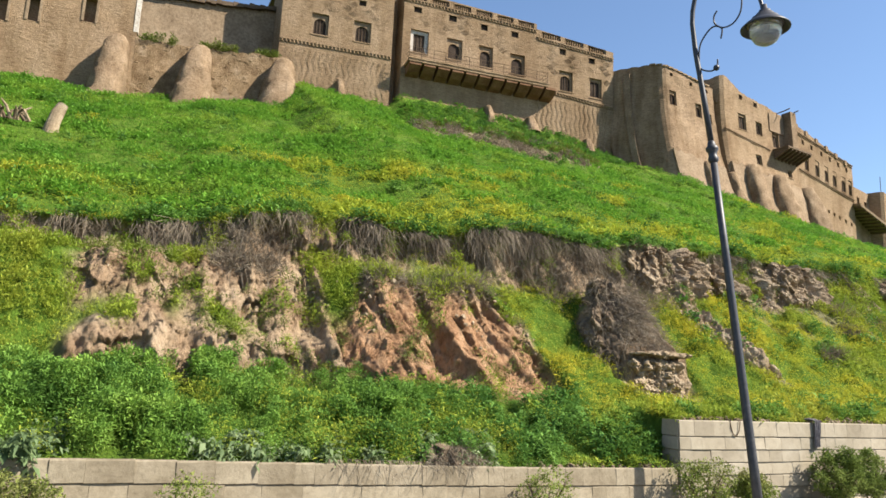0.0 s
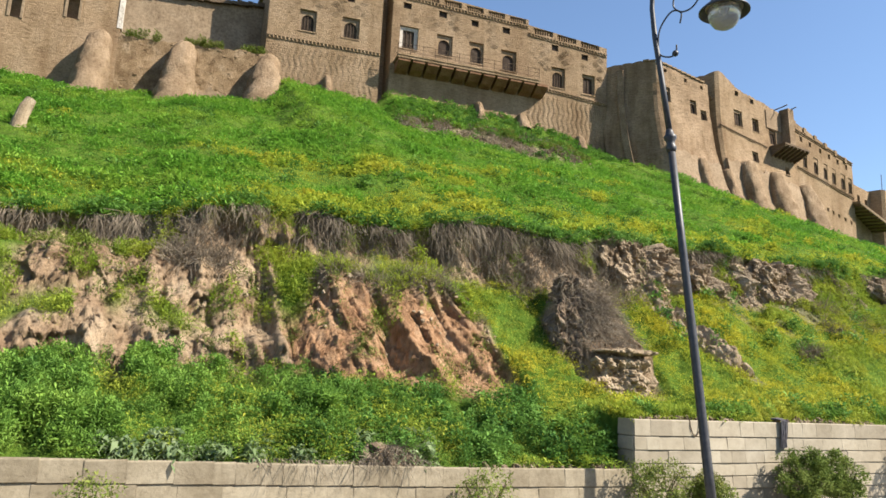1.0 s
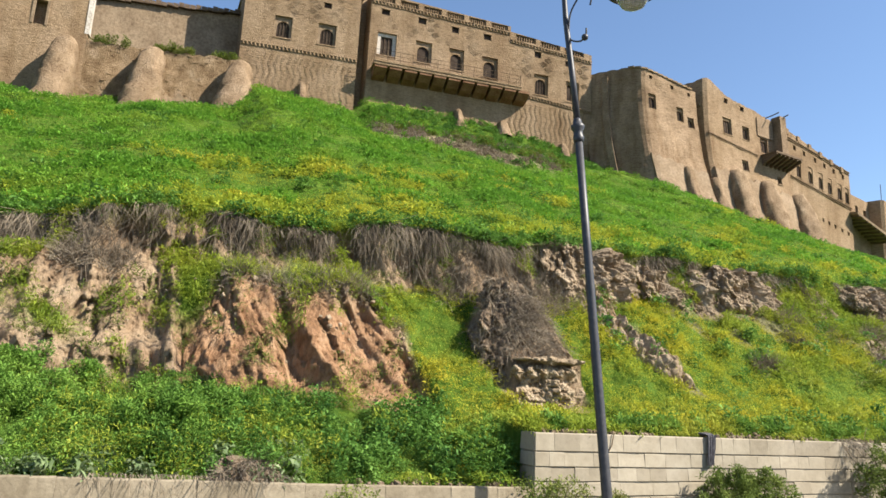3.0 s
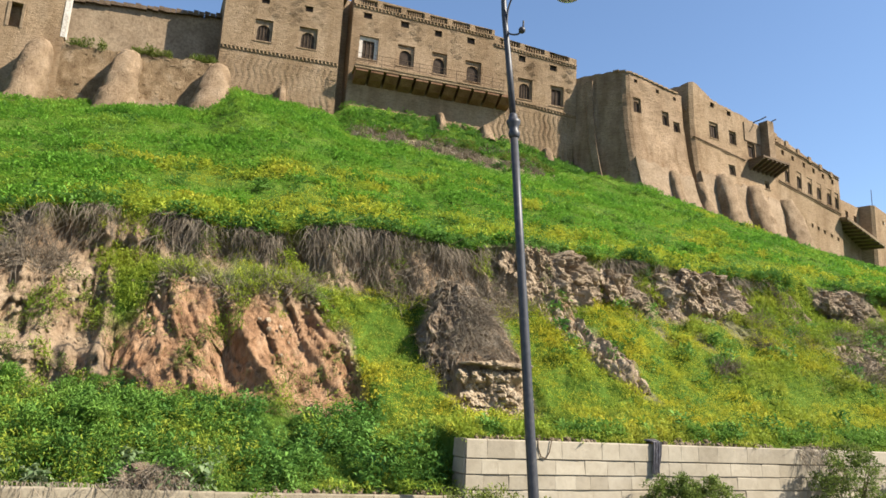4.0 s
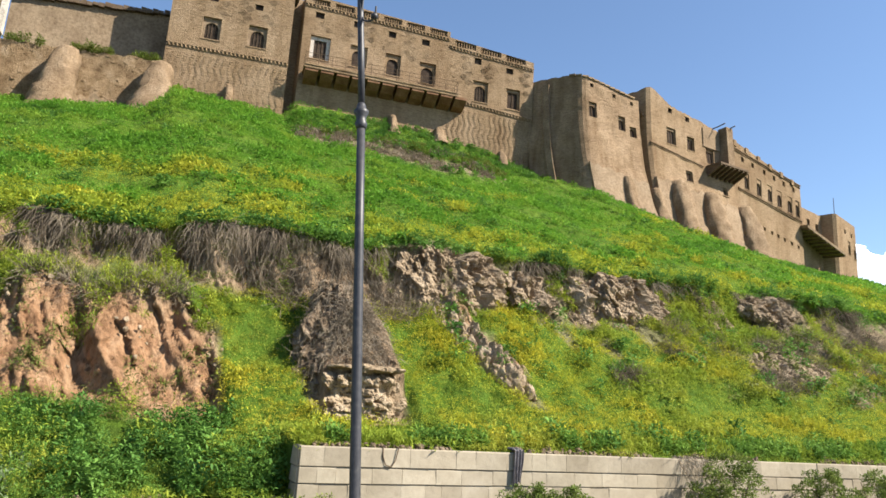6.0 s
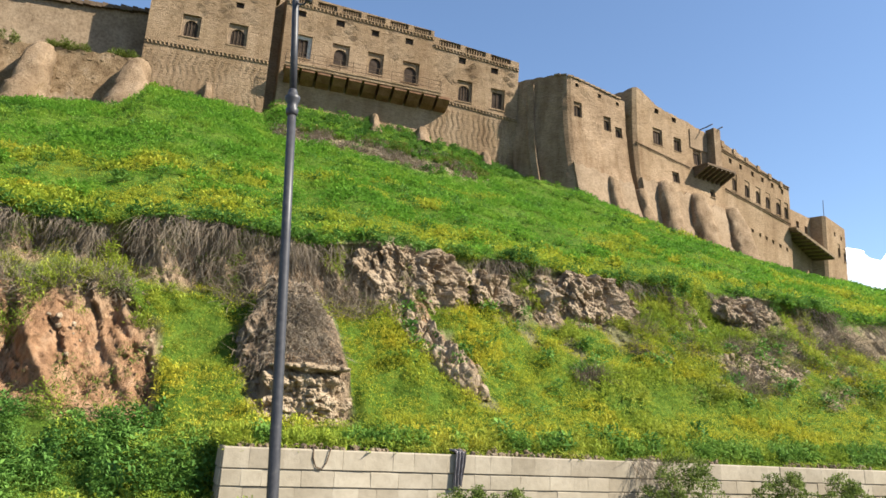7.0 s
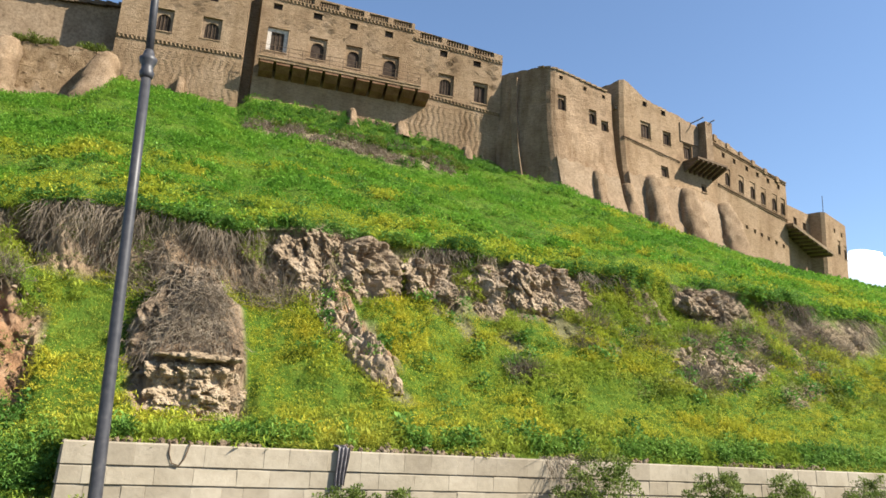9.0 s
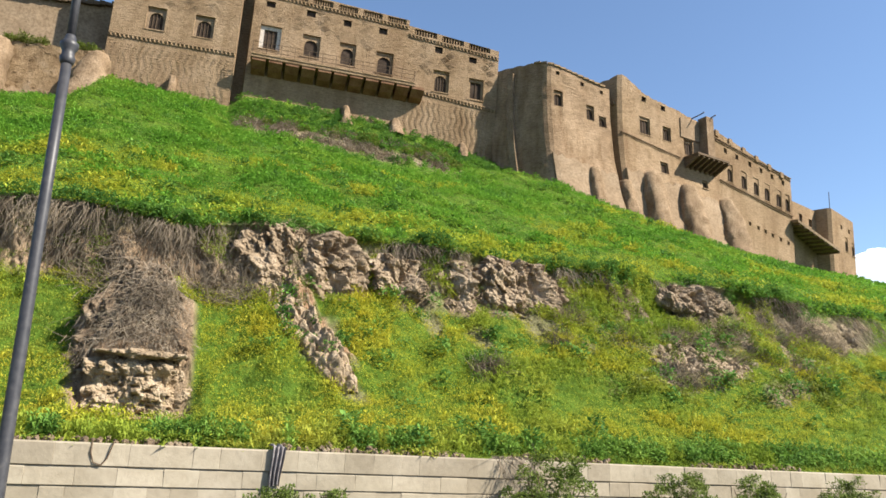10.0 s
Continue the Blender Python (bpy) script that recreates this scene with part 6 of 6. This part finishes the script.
# crumbling spill of earth below the first rock face
spill = thing("earth_spill", (5.9, 4.8, 3.6), "narrow tongue of crumbling pale earth on the slope", "rock", "outcrops under the brow")
bm = bmesh.new()
rows_, cols_ = 90, 26
grid_ = []
for i in range(rows_ + 1):
    k = i / rows_
    yy = 6.3 - 3.7 * k
    mx = 5.0 + 1.55 * k + 0.16 * (float(fbm(np.float64(k * 6), np.float64(4.0), 3)) - 0.5)
    half = (0.62 - 0.28 * k) * (1 - max(0.0, k - 0.9) * 6)
    line = []
    for j in range(cols_ + 1):
        u = 2 * j / cols_ - 1
        xx = mx + u * half
        zz = float(land(np.float64(xx), np.float64(yy)))
        q = Vector((xx, yy, zz))
        cell = noise.voronoi(Vector((xx * 4.2, yy * 3.4, zz * 3.4)))
        rise = (0.24 + 0.1 * noise.fractal(q * 2.2, 0.9, 2.0, 4) + 0.12 * noise.cell(cell[1][0] * 5.1) - 0.1 * max(0.0, 1 - (cell[0][1] - cell[0][0]) * 4)) * (1 - u * u) ** 0.35 - 0.06 * (abs(u) > 0.97)
        line.append(bm.verts.new(q + Vector((0, -0.6, 0.8)) * rise))
    grid_.append(line)
for a, b in zip(grid_, grid_[1:]):
    for j in range(cols_):
        bm.faces.new((a[j], b[j], b[j + 1], a[j + 1]))
part("spill_face", bm, ROCK, spill)

for cx, w, n in ((5.5, 1.9, 380), (12.9, 1.2, 300), (9.0, 0.7, 200), (20.2, 1.2, 240)):
    x = cx + RNG.uniform(-w, w, n)
    p = rooted(x, brow(x)[0] + wobble(x) - RNG.uniform(0.0, 0.55, n), -0.1)
    stuff("hanging_roots", stalk_mesh("hanging_roots", p, np.array([0.0, -0.4, -0.8]), (0.3, 1.0), 0.009, DRY), "dry roots trailing down the rock face")

# ---- weathered tree stump ----
sx, sy = -14.9, 18.2
sz = float(land(np.float64(sx), np.float64(sy)))
stump = thing("tree_stump", (sx, sy, sz), "weathered pale tree stump with dry branches", "stump")
bm = bmesh.new()
tube(bm, [(sx, sy, sz - 0.2), (sx + 0.08, sy, sz + 0.3), (sx + 0.2, sy, sz + 0.75), (sx + 0.34, sy, sz + 1.15)], [0.32, 0.25, 0.23, 0.22], 14)
for v in bm.verts:
    v.co += Vector((noise.noise(v.co * 3), noise.noise(v.co * 3 + Vector((7, 0, 0))), 0)) * 0.09
part("trunk", bm, ROCK, stump)
for i in range(16):
    bm = bmesh.new()
    a = random.uniform(0, 2 * math.pi)
    p = Vector((sx - 1.2 + random.uniform(-0.6, 0.5), sy - 0.1, sz + 0.2))
    q = p + Vector((math.cos(a) * 0.5, math.sin(a) * 0.3, random.uniform(0.25, 0.75)))
    tube(bm, [p, p.lerp(q, 0.5) + Vector((0, 0, 0.12)), q], [0.07, 0.055, 0.02], 6)
    part("dry_branch", bm, WOOD if i % 2 else ROCK, stump)

# ---- bushes on the footway ----
def bush(x, y, w, top, leaves, mat, label):
    ob = thing("bush", (x, y, GROUND_Z), label, "bush", "bushes along the wall")
    h = top - GROUND_Z
    for i in range(7):
        bm = bmesh.new()
        a = random.uniform(0, 2 * math.pi)
        e = Vector((x + math.cos(a) * w * 0.35, y + math.sin(a) * min(w, 0.8) * 0.35, GROUND_Z + h * random.uniform(0.65, 0.95)))
        p = Vector((x + math.cos(a) * 0.06, y + math.sin(a) * 0.06, GROUND_Z - 0.05))
        tube(bm, [p, p.lerp(e, 0.5) + Vector((0, 0, 0.08 * h)), e], [0.025, 0.018, 0.007], 6)
        part("branch", bm, WOOD, ob)
    n = 150
    a, r = RNG.random(n) * 2 * math.pi, RNG.random(n) ** 0.45
    el = RNG.random(n)
    shell = np.sqrt(np.clip(1 - (el * 1.9 - 0.9) ** 2, 0.1, 1))
    wob = 1 + 0.35 * (fbm(np.cos(a) * 1.5 + x, el * 3 + np.sin(a), 2) - 0.5) * 2
    c = np.stack([x + np.cos(a) * r * w * 0.5 * shell * wob, y + np.sin(a) * r * min(w, 1.1) * 0.5 * shell * wob, GROUND_Z + h * (0.12 + 0.8 * el * np.clip(wob, 0.7, 1.12))], -1)
    me = leaf_mesh("foliage", c - np.array(BASE[name_of(ob)]), leaves, (0.05, 0.11), 0.36, 0.17, 0.2, (0, 85), mat)
    f = new("foliage", me)
    f.parent = ob
    return ob


bush(4.5, -0.75, 1.7, 0.62, 56, BUSH, "leafy olive-green bush in front of the stone wall")
bush(5.6, -0.75, 1.5, 0.56, 52, BUSH, "leafy olive-green bush in front of the stone wall")
bush(0.1, -0.65, 1.5, 0.4, 20, DRYGREEN, "thin half-dry bush by the wall corner")
bush(1.5, -0.65, 0.9, 0.1, 30, DRYGREEN, "small half-dry bush by the stone wall")
bush(9.9, -0.75, 2.0, 1.4, 60, BUSH, "rounded olive-green bush in front of the stone wall")
bush(13.1, -0.75, 1.9, 1.08, 60, BUSH, "rounded olive-green bush in front of the stone wall")
bush(15.1, -0.75, 2.1, 1.12, 60, BUSH, "rounded olive-green bush in front of the stone wall")
bush(-13.1, -0.6, 1.2, 0.3, 26, DRYGREEN, "pale green young bush in front of the low wall")
bush(-10.7, -0.6, 0.8, 0.2, 6, DRYGREEN, "spindly young bush in front of the low wall")
bush(-4.0, -0.6, 1.2, 0.25, 9, DRYGREEN, "spindly half-dry bush by the low wall")
bush(17.8, -0.75, 2.0, 1.1, 50, BUSH, "rounded olive-green bush in front of the stone wall")

# ---- cloth and cable on the wall ----
bm = bmesh.new()
cols, rows = 26, 16
vs = []
for side in (0, 1):
    for j in range(rows + 1):
        k = j / rows
        for i in range(cols + 1):
            u = i / cols
            fold = 0.035 * math.sin(u * 19 + 0.6 * math.sin(k * 4)) * (0.4 + k)
            wid = 0.24 - 0.05 * k
            xx = 4.59 + (u - 0.5) * wid + 0.02 * math.sin(k * 5)
            if k < 0.25:
                yy, zz = 0.22 - k * 1.1, 1.41 + 0.03 * math.sin(u * 12)
            else:
                yy, zz = -0.075 - 0.02 * k, 1.41 - (k - 0.25) * 0.88
            vs.append(bm.verts.new((xx, yy - fold - 0.008 * side, zz - (0.02 * math.sin(u * 7) if k > 0.9 else 0) + (0.008 * side if k < 0.25 else 0))))
for side in (0, 1):
    o = side * (rows + 1) * (cols + 1)
    for j in range(rows):
        for i in range(cols):
            a = o + j * (cols + 1) + i
            bm.faces.new([vs[q] for q in ((a, a + 1, a + cols + 2, a + cols + 1) if side else (a, a + cols + 1, a + cols + 2, a + 1))])
me = bpy.data.meshes.new("cloth")
bm.to_mesh(me)
bm.free()
me.materials.append(CLOTHMAT)
me.shade_smooth()
tagged(new("cloth", me), "grey striped cloth hanging over the stone wall", "cloth")
bm = bmesh.new()
tube(bm, [(1.62, 0.2, 1.38), (1.6, -0.03, 1.37), (1.6, -0.06, 1.2), (1.66, -0.06, 1.04), (1.78, -0.06, 1.0), (1.86, -0.06, 1.12), (1.92, -0.05, 1.36), (1.94, 0.2, 1.38)], 0.012, 6)
me = bpy.data.meshes.new("cable")
bm.to_mesh(me)
bm.free()
me.materials.append(WOOD)
tagged(new("cable", me), "loop of thin brown cable over the wall", "cable")

# ---- cloud low in the sky ----
bm = bmesh.new()
CC = Vector((1195, 755, 315))
for i in range(26):
    o = Vector((random.uniform(-120, 300), random.uniform(-60, 60), random.uniform(-60, 30)))
    r = random.uniform(35, 75) * (1 - abs(o.x - 90) / 420)
    g = bmesh.ops.create_icosphere(bm, subdivisions=4, radius=r, matrix=Matrix.Translation(CC + Vector((o.x * 0.62, -o.x * 0.78, o.z + 20 * (1 - abs(o.x - 90) / 210) - 0.5 * max(0.0, o.x + 85)))))
    for v in g["verts"]:
        v.co += (v.co - CC).normalized() * 30 * noise.fractal(v.co * 0.022, 0.8, 2.0, 5)
me = bpy.data.meshes.new("backdrop")
bm.to_mesh(me)
bm.free()
me.materials.append(CLOUD)
me.shade_smooth()
tagged(new("backdrop", me), "white heaped cloud low in the sky", "cloud", kind="structure")

# ---- stones of the walls ----
lay(right_wall, 0.0, 26.0, lambda x: 1.35, COURSES, STONE)
quoins(right_wall, 0.5, 1.35, COURSES)
lay(left_wall, -18.0, -0.02, lambda x: wall_top(x - 0.001), COURSES[:5], DIRTYSTONE)
